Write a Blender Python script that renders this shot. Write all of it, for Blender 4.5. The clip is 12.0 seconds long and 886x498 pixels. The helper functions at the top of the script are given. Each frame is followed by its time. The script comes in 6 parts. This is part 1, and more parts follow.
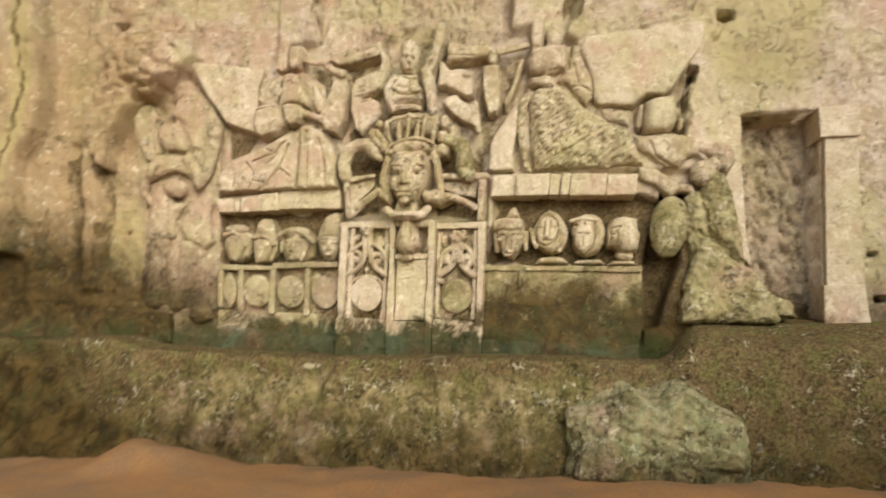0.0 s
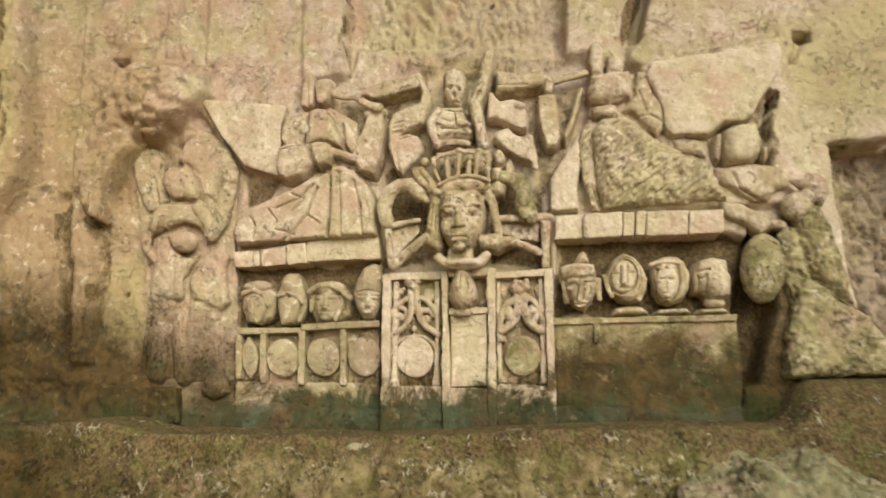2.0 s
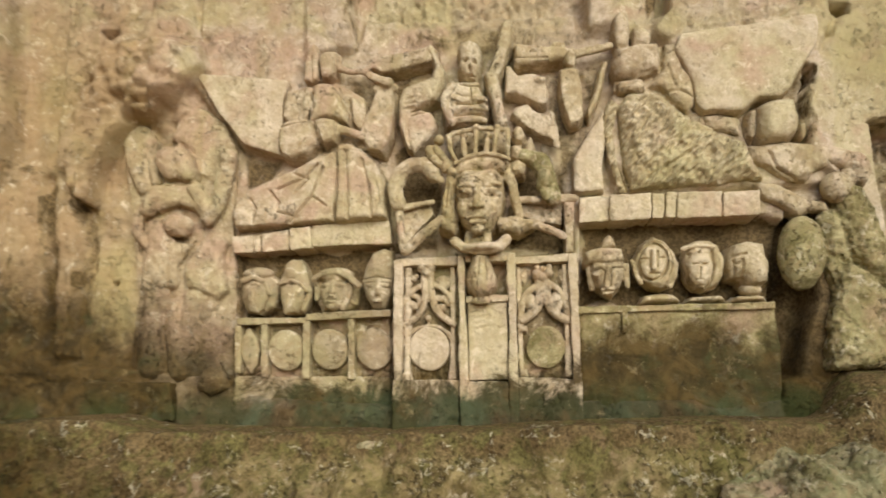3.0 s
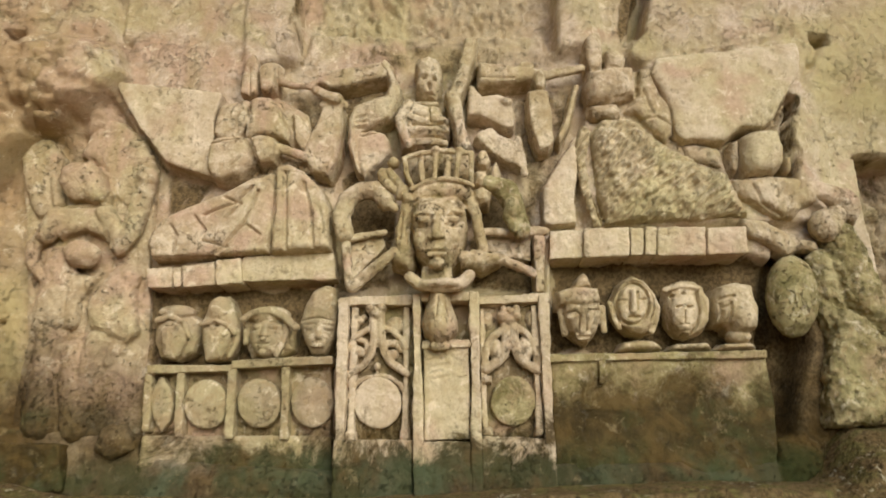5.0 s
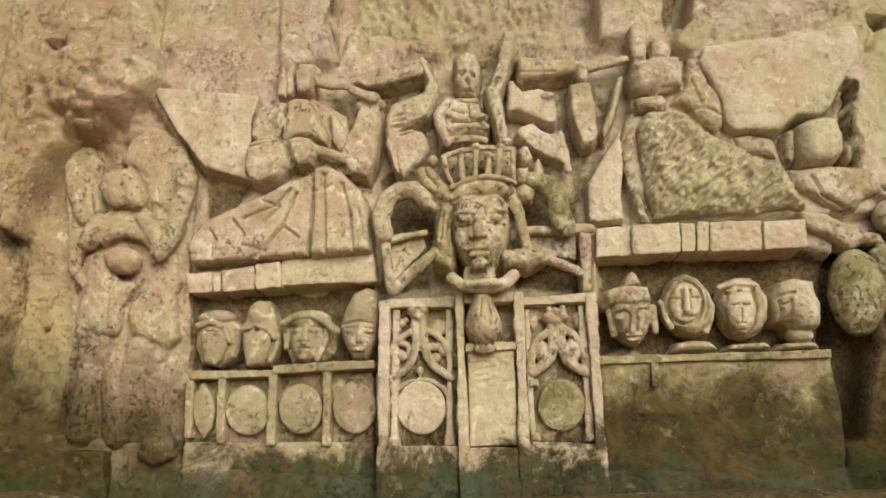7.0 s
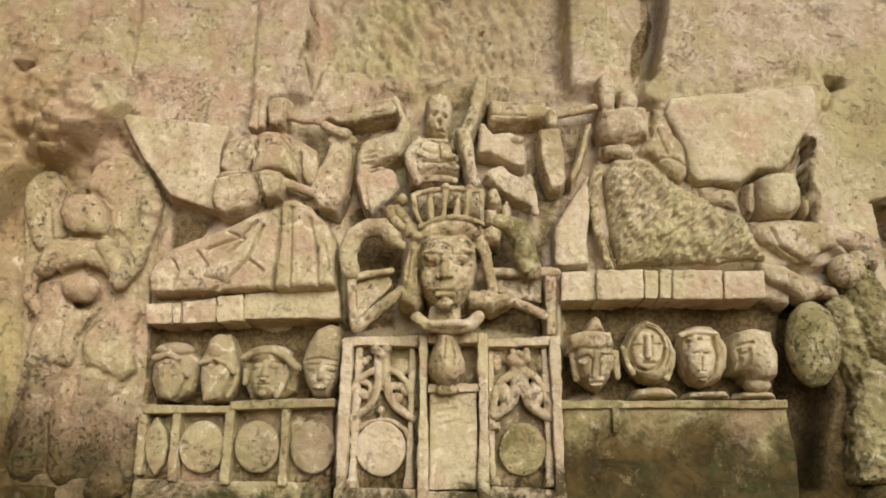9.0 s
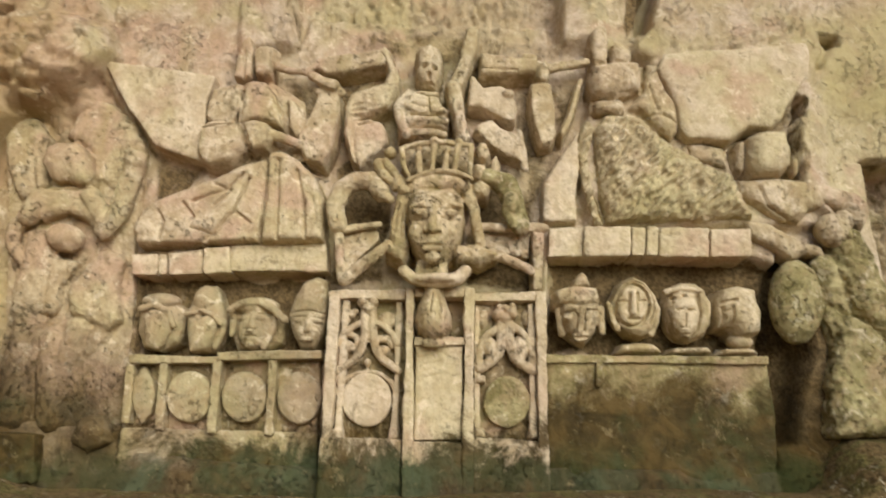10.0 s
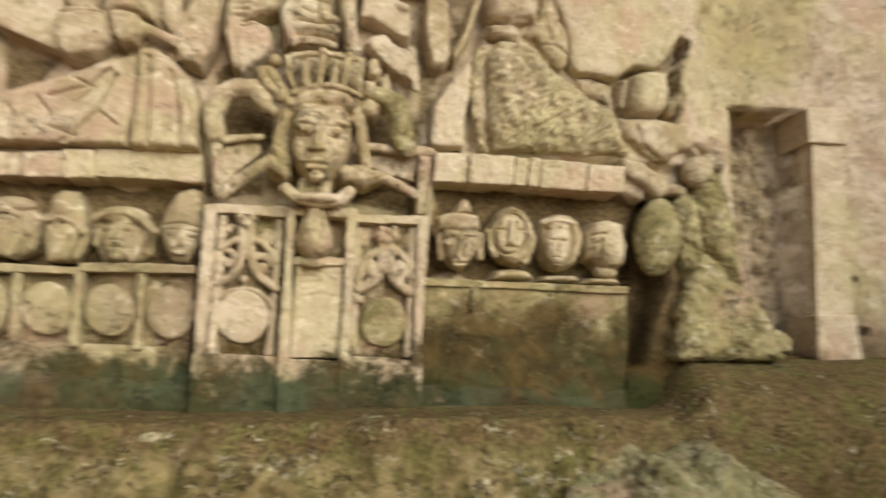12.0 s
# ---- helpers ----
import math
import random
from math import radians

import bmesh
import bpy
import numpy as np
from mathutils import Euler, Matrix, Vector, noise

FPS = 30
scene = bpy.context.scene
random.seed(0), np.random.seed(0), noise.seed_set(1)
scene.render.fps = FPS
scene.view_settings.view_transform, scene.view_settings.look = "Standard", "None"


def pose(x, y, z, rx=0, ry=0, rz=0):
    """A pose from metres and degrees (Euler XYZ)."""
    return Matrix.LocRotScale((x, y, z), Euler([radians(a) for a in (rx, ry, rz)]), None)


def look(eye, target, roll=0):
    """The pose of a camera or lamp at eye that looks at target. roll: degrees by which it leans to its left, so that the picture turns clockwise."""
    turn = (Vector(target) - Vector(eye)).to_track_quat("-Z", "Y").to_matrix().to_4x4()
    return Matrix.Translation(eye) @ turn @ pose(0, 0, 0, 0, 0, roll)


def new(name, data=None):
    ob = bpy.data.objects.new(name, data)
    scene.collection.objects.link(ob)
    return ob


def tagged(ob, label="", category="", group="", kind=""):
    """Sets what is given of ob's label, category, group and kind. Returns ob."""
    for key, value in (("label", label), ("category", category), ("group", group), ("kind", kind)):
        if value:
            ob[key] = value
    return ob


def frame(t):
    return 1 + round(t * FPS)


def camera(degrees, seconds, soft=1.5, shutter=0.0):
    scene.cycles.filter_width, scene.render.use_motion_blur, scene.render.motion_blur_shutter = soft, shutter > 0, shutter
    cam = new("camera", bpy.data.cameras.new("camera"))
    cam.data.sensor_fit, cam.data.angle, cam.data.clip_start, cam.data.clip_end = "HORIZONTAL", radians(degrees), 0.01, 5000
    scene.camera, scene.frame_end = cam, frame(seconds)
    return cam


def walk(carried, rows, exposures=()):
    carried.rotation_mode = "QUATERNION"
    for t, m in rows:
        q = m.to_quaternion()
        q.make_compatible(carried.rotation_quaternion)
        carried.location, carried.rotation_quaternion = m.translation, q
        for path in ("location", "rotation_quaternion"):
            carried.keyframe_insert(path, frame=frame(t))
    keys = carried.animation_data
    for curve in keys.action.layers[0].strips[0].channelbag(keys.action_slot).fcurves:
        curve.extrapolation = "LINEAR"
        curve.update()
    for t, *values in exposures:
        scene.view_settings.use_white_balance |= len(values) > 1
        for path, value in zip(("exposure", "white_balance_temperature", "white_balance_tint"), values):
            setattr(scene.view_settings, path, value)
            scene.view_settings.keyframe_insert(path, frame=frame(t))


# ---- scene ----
cam = camera(66.4, 12.0, soft=1.7, shutter=0.8)
EXPOSURES = [(0, 0.62, 6420, 8), (2.5, 0.50, 6420, 8), (5, 0.37, 6420, 8), (7, 0.38, 6420, 8), (9.5, 0.41, 6420, 8), (12, 0.50, 6420, 8)]
PATH = [
    (0, (1.164, 0.541, 1.425), (0.821, 2.495, 1.677), 1.1),
    (0.5, (0.917, 0.667, 1.428), (0.685, 2.624, 1.767), -0.6),
    (1, (0.647, 0.945, 1.431), (0.3, 2.867, 1.863), -0.5),
    (1.5, (0.323, 1.096, 1.48), (0.108, 3.044, 1.881), -2.5),
    (2, (0.23, 1.292, 1.444), (-0.006, 3.229, 1.883), -1.0),
    (2.5, (0.073, 1.496, 1.428), (-0.228, 3.409, 1.928), -2.2),
    (3, (-0.039, 1.678, 1.416), (-0.241, 3.62, 1.852), -1.2),
    (5, (-0.185, 2.357, 1.47), (-0.212, 4.271, 2.05), -1.5),
    (5.5, (-0.244, 2.47, 1.476), (-0.237, 4.371, 2.099), -1.0),
    (6, (-0.205, 2.484, 1.512), (-0.239, 4.382, 2.14), -1.7),
    (6.5, (-0.196, 2.489, 1.502), (-0.262, 4.385, 2.136), -2.4),
    (7, (-0.238, 2.489, 1.477), (-0.367, 4.394, 2.074), -1.6),
    (9, (-0.225, 2.476, 1.523), (-0.258, 4.355, 2.208), -0.5),
    (9.5, (-0.222, 2.488, 1.509), (-0.251, 4.383, 2.147), 0.2),
    (10, (-0.2, 2.502, 1.485), (-0.209, 4.417, 2.06), -0.0),
    (10.5, (-0.18, 2.498, 1.466), (-0.1, 4.432, 1.972), -0.4),
    (11, (-0.191, 2.481, 1.452), (-0.052, 4.429, 1.884), 0.8),
    (11.5, (-0.212, 2.467, 1.49), (-0.074, 4.427, 1.863), 1.0),
    (12, (-0.195, 2.475, 1.622), (0.14, 4.424, 1.916), 1.0),
]
walk(cam, [(t, look(eye, target, roll)) for t, eye, target, roll in PATH], EXPOSURES)

# ---- light ----
SUN_UP, SUN_SIDE = 25.0, 26.0   # degrees above the horizon, degrees to the right of the wall's normal
sky = bpy.data.worlds.new("sky")
scene.world = sky
sky.use_nodes = True
sn = sky.node_tree.nodes
air = sn.new("ShaderNodeTexSky")
air.sky_type, air.sun_disc = "NISHITA", False
air.sun_elevation, air.sun_rotation = radians(SUN_UP), radians(180 - SUN_SIDE)
sn["Background"].inputs["Strength"].default_value = 0.12
sky.node_tree.links.new(air.outputs[0], sn["Background"].inputs["Color"])
sun = new("sun", bpy.data.lights.new("sun", "SUN"))
sun.data.energy, sun.data.angle, sun.data.color = 2.6, radians(50), (1.0, 0.94, 0.84)
sun.matrix_basis = look((math.sin(radians(SUN_SIDE)) * 9, 7 - math.cos(radians(SUN_SIDE)) * 9, 3 + 9 * math.tan(radians(SUN_UP))), (0, 7, 3))


# ---- materials ----
def tree(name):
    m = bpy.data.materials.new(name)
    m.use_nodes = True
    nt = m.node_tree
    return m, nt, nt.nodes["Principled BSDF"]


def put(nt, kind, **values):
    n = nt.nodes.new(kind)
    for k, v in values.items():
        n.inputs[k.replace("_", " ")].default_value = v
    return n


def join(nt, a, b):
    nt.links.new(a, b)


def noise_of(nt, where, scale, detail=4.0, rough=0.55, warp=0.0):
    n = put(nt, "ShaderNodeTexNoise", Scale=scale, Detail=detail, Roughness=rough, Distortion=warp)
    join(nt, where, n.inputs["Vector"])
    return n.outputs["Fac"]


def ramp(nt, fac, lo, hi, a=0.0, b=1.0):
    n = put(nt, "ShaderNodeMapRange")
    n.interpolation_type = "SMOOTHSTEP"
    for i, v in ((1, lo), (2, hi), (3, a), (4, b)):
        n.inputs[i].default_value = v
    join(nt, fac, n.inputs[0])
    return n.outputs[0]


def calc(nt, op, a, b):
    n = nt.nodes.new("ShaderNodeMath")
    n.operation = op
    for i, v in enumerate((a, b)):
        if isinstance(v, (int, float)):
            n.inputs[i].default_value = v
        else:
            join(nt, v, n.inputs[i])
    return n.outputs[0]


def blend(nt, fac, a, b, how="MIX"):
    n = nt.nodes.new("ShaderNodeMix")
    n.data_type, n.blend_type = "RGBA", how
    if isinstance(fac, (int, float)):
        n.inputs[0].default_value = fac
    else:
        join(nt, fac, n.inputs[0])
    for i, v in ((6, a), (7, b)):
        if isinstance(v, tuple):
            n.inputs[i].default_value = (*v, 1)
        else:
            join(nt, v, n.inputs[i])
    return n.outputs[2]


def stone(name, light=(0.61, 0.50, 0.36), dark=(0.40, 0.30, 0.17), tint=(0.50, 0.45, 0.22), tint_part=0.5,
          damp=1.53, damp_reach=0.10, moss=0.0, pits=0.75, relief=0.7, tool=0.0, soil_shade_name="", ochre=0.7, flecks=0.0, rosy=0.7, mottle=1.0):
    """Weathered limestone: two mottled tones, a yellow-green bloom, pores, and an algae stain that climbs from the ground to about `damp`."""
    m, nt, bsdf = tree(name)
    geo = nt.nodes.new("ShaderNodeNewGeometry")
    p = geo.outputs["Position"]
    xyz = nt.nodes.new("ShaderNodeSeparateXYZ")
    join(nt, p, xyz.inputs[0])
    big = noise_of(nt, p, 1.1, 3, 0.6, 0.4)
    mid = noise_of(nt, p, 5.5, 5, 0.65, 0.6)
    fine = noise_of(nt, p, 34, 5, 0.7)
    grit = noise_of(nt, p, 130, 3, 0.7)
    c = blend(nt, ramp(nt, mid, 0.36, 0.66), dark, light)
    c = blend(nt, calc(nt, "MULTIPLY", ramp(nt, big, 0.46, 0.62), tint_part), c, tint)
    pink = noise_of(nt, p, 2.3, 3, 0.5, 0.3)
    warm = calc(nt, "ADD", pink, ramp(nt, xyz.outputs["X"], -3.2, -0.4, 0.13, 0.0))
    c = blend(nt, calc(nt, "MULTIPLY", ramp(nt, warm, 0.54, 0.70), rosy), c, (0.50, 0.34, 0.24))
    # ochre clay stain on the low west end of the rock
    drift = calc(nt, "MULTIPLY", calc(nt, "ADD", noise_of(nt, p, 1.3, 6, 0.7, 0.5), -0.5), 2.4)
    west = ramp(nt, calc(nt, "ADD", xyz.outputs["X"], drift), -3.4, -2.2, 1.0, 0.0)
    stain = calc(nt, "MULTIPLY", west, ramp(nt, calc(nt, "ADD", xyz.outputs["Z"], drift), 3.9, 5.8, ochre, 0.0))
    c = blend(nt, stain, c, (0.34, 0.235, 0.105))
    streak = put(nt, "ShaderNodeMapping")
    streak.inputs["Scale"].default_value = (1.0, 1.0, 0.16)
    join(nt, p, streak.inputs["Vector"])
    runs = noise_of(nt, streak.outputs[0], 3.2, 5, 0.6, 0.3)
    c = blend(nt, calc(nt, "MULTIPLY", ramp(nt, runs, 0.50, 0.66), 0.5 * mottle), c, (0.40, 0.33, 0.15))
    spots = noise_of(nt, p, 13, 6, 0.68, 0.6)
    c = blend(nt, calc(nt, "MULTIPLY", ramp(nt, spots, 0.48, 0.62), 0.55 * mottle), c, (0.37, 0.275, 0.15))
    c = blend(nt, 0.22, c, blend(nt, ramp(nt, fine, 0.3, 0.7), (0.42, 0.40, 0.36), (1.0, 1.0, 1.0)), "MULTIPLY")
    holes = ramp(nt, noise_of(nt, p, 24, 6, 0.75, 0.3), 0.60, 0.69)
    c = blend(nt, calc(nt, "MULTIPLY", holes, pits), c, (0.16, 0.12, 0.065))
    dense = ramp(nt, noise_of(nt, p, 3.4, 4, 0.6, 0.4), 0.40, 0.66, -0.06, 0.07)
    grime = ramp(nt, calc(nt, "ADD", noise_of(nt, p, 27, 7, 0.74, 0.35), dense), 0.56, 0.68)
    c = blend(nt, calc(nt, "MULTIPLY", grime, pits), c, (0.135, 0.098, 0.045))
    worn = ramp(nt, noise_of(nt, p, 9, 6, 0.7, 0.5), 0.55, 0.68)
    c = blend(nt, calc(nt, "MULTIPLY", worn, 0.55), c, (0.78, 0.68, 0.50))
    if soil_shade_name:
        algae = nt.nodes.new("ShaderNodeAttribute")
        algae.attribute_name = "bloom"
        c = blend(nt, calc(nt, "MULTIPLY", algae.outputs["Fac"], ramp(nt, mid, 0.25, 0.65, 0.35, 0.85)), c, (0.42, 0.355, 0.16))
        # brown darkening from the mesh mask: soil, and on the wall painted shade too
        dark_mask = nt.nodes.new("ShaderNodeAttribute")
        dark_mask.attribute_name = soil_shade_name
        patchy = ramp(nt, calc(nt, "ADD", dark_mask.outputs["Fac"], calc(nt, "MULTIPLY", calc(nt, "ADD", mid, -0.5), 1.4)), 0.35, 0.75)
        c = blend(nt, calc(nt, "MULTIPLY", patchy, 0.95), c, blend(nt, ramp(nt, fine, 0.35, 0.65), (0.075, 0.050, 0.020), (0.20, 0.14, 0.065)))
    # lichen and moss in patches
    patch = ramp(nt, noise_of(nt, p, 6.5, 4, 0.62, 0.7), 0.60 - 0.23 * moss, 0.74 - 0.16 * moss)
    green = blend(nt, ramp(nt, fine, 0.35, 0.65), (0.085, 0.073, 0.024), (0.185, 0.165, 0.058))
    c = blend(nt, calc(nt, "MULTIPLY", patch, min(1.0, 0.15 + moss)), c, green)
    if flecks:
        chips = ramp(nt, calc(nt, "ADD", noise_of(nt, p, 15, 7, 0.72, 0.8), dense), 0.60, 0.66)
        c = blend(nt, calc(nt, "MULTIPLY", chips, flecks), c, (0.66, 0.60, 0.42))
    # damp stain
    edge = calc(nt, "ADD", xyz.outputs["Z"], calc(nt, "MULTIPLY", calc(nt, "ADD", noise_of(nt, p, 2.6, 8, 0.76, 0.5), -0.5), -1.3))
    edge = calc(nt, "ADD", edge, ramp(nt, xyz.outputs["X"], -4.2, -2.5, -0.75, 0.0))
    wet = ramp(nt, edge, damp - damp_reach, damp + damp_reach, 1.0, 0.0)
    soil_shade = blend(nt, ramp(nt, mid, 0.35, 0.65), (0.026, 0.017, 0.004), (0.085, 0.052, 0.013))
    soil_shade = blend(nt, ramp(nt, noise_of(nt, p, 2.1, 6, 0.7, 0.5), 0.52, 0.72), soil_shade, (0.040, 0.045, 0.014))
    low = calc(nt, "MULTIPLY", ramp(nt, xyz.outputs["Z"], 1.36, 1.62, 1.0, 0.0), ramp(nt, xyz.outputs["Z"], 1.12, 1.24))
    algal = noise_of(nt, p, 2.3, 5, 0.6, 0.3)
    soil_shade = blend(nt, calc(nt, "MULTIPLY", ramp(nt, algal, 0.40, 0.56), calc(nt, "MULTIPLY", low, 0.8)), soil_shade, (0.020, 0.033, 0.007))
    teal = calc(nt, "MULTIPLY", ramp(nt, noise_of(nt, p, 1.7, 4, 0.6, 0.2), 0.53, 0.64), low)
    soil_shade = blend(nt, calc(nt, "MULTIPLY", teal, 0.7), soil_shade, (0.045, 0.070, 0.033))
    specks = ramp(nt, noise_of(nt, p, 8, 7, 0.78, 0.5), 0.58, 0.66)
    soil_shade = blend(nt, calc(nt, "MULTIPLY", specks, 0.5), soil_shade, (0.25, 0.20, 0.10))
    c = blend(nt, calc(nt, "MULTIPLY", wet, 0.93), c, soil_shade)
    join(nt, c, bsdf.inputs["Base Color"])
    join(nt, calc(nt, "ADD", 0.95, calc(nt, "MULTIPLY", wet, -0.2)), bsdf.inputs["Roughness"])
    bsdf.inputs["Specular IOR Level"].default_value = 0.12
    h = calc(nt, "ADD", calc(nt, "MULTIPLY", fine, 0.55), calc(nt, "MULTIPLY", grit, 0.12))
    h = calc(nt, "ADD", h, calc(nt, "ADD", calc(nt, "MULTIPLY", holes, -0.8), calc(nt, "MULTIPLY", grime, -0.45)))
    h = calc(nt, "ADD", h, calc(nt, "MULTIPLY", mid, 1.5))
    if tool:
        lean = put(nt, "ShaderNodeMapping")
        lean.inputs["Rotation"].default_value = (0, radians(28), 0)
        lean.inputs["Scale"].default_value = (1.3, 1.0, 0.8)
        join(nt, p, lean.inputs["Vector"])
        cuts = put(nt, "ShaderNodeTexVoronoi", Scale=22)
        join(nt, lean.outputs[0], cuts.inputs["Vector"])
        h = calc(nt, "ADD", h, calc(nt, "MULTIPLY", cuts.outputs["Distance"], tool))
    bump = put(nt, "ShaderNodeBump", Strength=relief, Distance=0.025)
    join(nt, h, bump.inputs["Height"])
    join(nt, bump.outputs[0], bsdf.inputs["Normal"])
    return m


def earth(name, a, b):
    m, nt, bsdf = tree(name)
    p = nt.nodes.new("ShaderNodeNewGeometry").outputs["Position"]
    n1, n2 = noise_of(nt, p, 1.6, 5, 0.65, 0.4), noise_of(nt, p, 40, 5, 0.7)
    c = blend(nt, ramp(nt, n1, 0.35, 0.65), a, b)
    c = blend(nt, 0.5, c, blend(nt, ramp(nt, n2, 0.3, 0.7), (0.45, 0.45, 0.45), (1.0, 1.0, 1.0)), "MULTIPLY")
    join(nt, c, bsdf.inputs["Base Color"])
    bsdf.inputs["Roughness"].default_value = 0.95
    bump = put(nt, "ShaderNodeBump", Strength=0.6, Distance=0.02)
    join(nt, n2, bump.inputs["Height"])
    join(nt, bump.outputs[0], bsdf.inputs["Normal"])
    return m


WALL_STONE = stone("wall_limestone", light=(0.62, 0.51, 0.395), dark=(0.46, 0.355, 0.24), mottle=0.6, tint_part=0.5, relief=0.8, pits=0.24, soil_shade_name="soil_shade", damp=1.78, damp_reach=0.45)
CARVED = stone("carved_limestone", light=(0.66, 0.55, 0.40), dark=(0.44, 0.34, 0.215), tint_part=0.35, pits=0.62, relief=0.8)
SMOOTH = stone("dressed_limestone", mottle=0.6, light=(0.64, 0.54, 0.40), dark=(0.52, 0.42, 0.285), tint_part=0.4, pits=0.45, relief=0.5)
MOSSY = stone("mossy_limestone", light=(0.47, 0.41, 0.22), dark=(0.22, 0.185, 0.08), flecks=0.5, moss=0.5, pits=0.8, relief=0.9)
FACE = stone("mossy_face_limestone", light=(0.68, 0.56, 0.38), dark=(0.40, 0.31, 0.17), moss=0.28, pits=0.95, relief=0.9)
BLEACHED = stone("bleached_limestone", light=(0.76, 0.66, 0.49), dark=(0.50, 0.40, 0.26), tint_part=0.1, pits=0.75, relief=0.9)
SPOTTED = stone("spotted_limestone", light=(0.68, 0.57, 0.40), dark=(0.42, 0.33, 0.19), moss=0.05, pits=0.55, relief=0.7, tint_part=0.12)
TOOLED = stone("tooled_limestone", light=(0.58, 0.49, 0.33), dark=(0.42, 0.34, 0.20), tint_part=0.5, pits=0.3, relief=0.8, tool=0.35)
BLOCK = stone("stained_limestone", light=(0.44, 0.38, 0.20), dark=(0.29, 0.235, 0.10), damp=1.98, damp_reach=0.25, moss=0.45, flecks=0.6, relief=0.55)
LEDGE = stone("ledge_rock", light=(0.38, 0.30, 0.14), dark=(0.105, 0.078, 0.027), tint=(0.21, 0.195, 0.055), damp=0.64, damp_reach=0.45, flecks=0.55, moss=0.72, pits=0.8, relief=1.0, soil_shade_name="soil_shade")
ERODED = stone("eroded_limestone", light=(0.60, 0.50, 0.34), dark=(0.45, 0.355, 0.22), damp=2.0, damp_reach=0.5, pits=0.6, relief=0.9, ochre=0.25)
# darker grey-brown tone for the chest and the heads on it
GREY_BROWN = stone("grey_brown_limestone", rosy=0.25, light=(0.42, 0.345, 0.225), dark=(0.29, 0.23, 0.135), tint_part=0.4, pits=0.6, relief=0.7, damp=1.57, damp_reach=0.12)
# recessed panel grounds: grime and painted recess shade in one darker tone
GRIMY_SHADED = stone("grimy_shaded_limestone", light=(0.30, 0.23, 0.135), dark=(0.15, 0.107, 0.052), tint_part=0.4, pits=0.9, relief=0.9, damp=1.64)
BOULDER = stone("boulder_rock", flecks=0.6, light=(0.42, 0.385, 0.22), dark=(0.17, 0.16, 0.075), tint=(0.33, 0.36, 0.17), damp=0.45, damp_reach=0.3, moss=0.5, pits=0.8, relief=1.0)
CLAY = earth("orange_clay", (0.37, 0.185, 0.062), (0.27, 0.155, 0.07))
HOLE = earth("hollow_soil", (0.03, 0.022, 0.012), (0.05, 0.035, 0.02))
WALL_Y = 7.0


# ---- modelling helpers ----
def link(name, me, material, parent=None, label="", smooth=True):
    me.materials.clear()
    me.materials.append(material)
    if smooth:
        me.polygons.foreach_set("use_smooth", [True] * len(me.polygons))
    ob = new(name, me)
    if parent:
        ob.parent = parent
    if label:
        ob["label"] = label
    return ob


def ball(bm, x, d, z, rx, rd, rz, turn=0.0, fine=3):
    m = Matrix.Translation((x, WALL_Y - d, z)) @ Matrix.Rotation(radians(-turn), 4, "Y") @ Matrix.Diagonal((rx, rd, rz, 1))
    bmesh.ops.create_icosphere(bm, subdivisions=fine, radius=1, matrix=m)


def limb(bm, a, b, ra, rb):
    """A tapered rod with round ends."""
    p, q = (Vector((x, WALL_Y - d, z)) for x, z, d in (a, b))
    way = (q - p).normalized() if (q - p).length > 1e-6 else Vector((0, 0, 1))
    u = way.orthogonal().normalized()
    w = way.cross(u)
    rings = []
    for c, r, angles in ((p, ra, (-90, -60, -30, 0)), (q, rb, (0, 30, 60, 90))):
        for g in angles:
            up, out = r * math.sin(radians(g)), r * math.cos(radians(g))
            if abs(g) == 90:
                rings.append([bm.verts.new(c + way * up)])
            else:
                rings.append([bm.verts.new(c + way * up + (u * math.cos(k * math.pi / 6) + w * math.sin(k * math.pi / 6)) * out) for k in range(12)])
    for lo, hi in zip(rings, rings[1:]):
        for k in range(12):
            j = (k + 1) % 12
            if len(lo) == 1:
                bm.faces.new((lo[0], hi[j], hi[k]))
            elif len(hi) == 1:
                bm.faces.new((lo[k], lo[j], hi[0]))
            else:
                bm.faces.new((lo[k], lo[j], hi[j], hi[k]))


def prism(bm, back, front, outline):
    a = [bm.verts.new((x, WALL_Y - back, z)) for x, z in outline]
    b = [bm.verts.new((x, WALL_Y - front, z)) for x, z in outline]
    n = len(outline)
    faces = [bm.faces.new(a), bm.faces.new(b)] + [bm.faces.new((a[i], a[(i + 1) % n], b[(i + 1) % n], b[i])) for i in range(n)]
    bmesh.ops.recalc_face_normals(bm, faces=faces)


def cushion(bm, back, edge, front, outline):
    """A block whose face swells from its outline to the middle."""
    mx = sum(x for x, _ in outline) / len(outline)
    mz = sum(z for _, z in outline) / len(outline)
    rings = [(1.0, back), (1.0, edge)] + [(math.cos(radians(a)) ** 0.8, edge + (front - edge) * math.sin(radians(a))) for a in (22, 42, 60, 76)]
    made = [[bm.verts.new((mx + (x - mx) * k, WALL_Y - d, mz + (z - mz) * k)) for x, z in outline] for k, d in rings]
    n = len(outline)
    faces = [bm.faces.new(made[0]), bm.faces.new(made[-1])]
    for lo, hi in zip(made, made[1:]):
        faces += [bm.faces.new((lo[i], lo[(i + 1) % n], hi[(i + 1) % n], hi[i])) for i in range(n)]
    bmesh.ops.recalc_face_normals(bm, faces=faces)


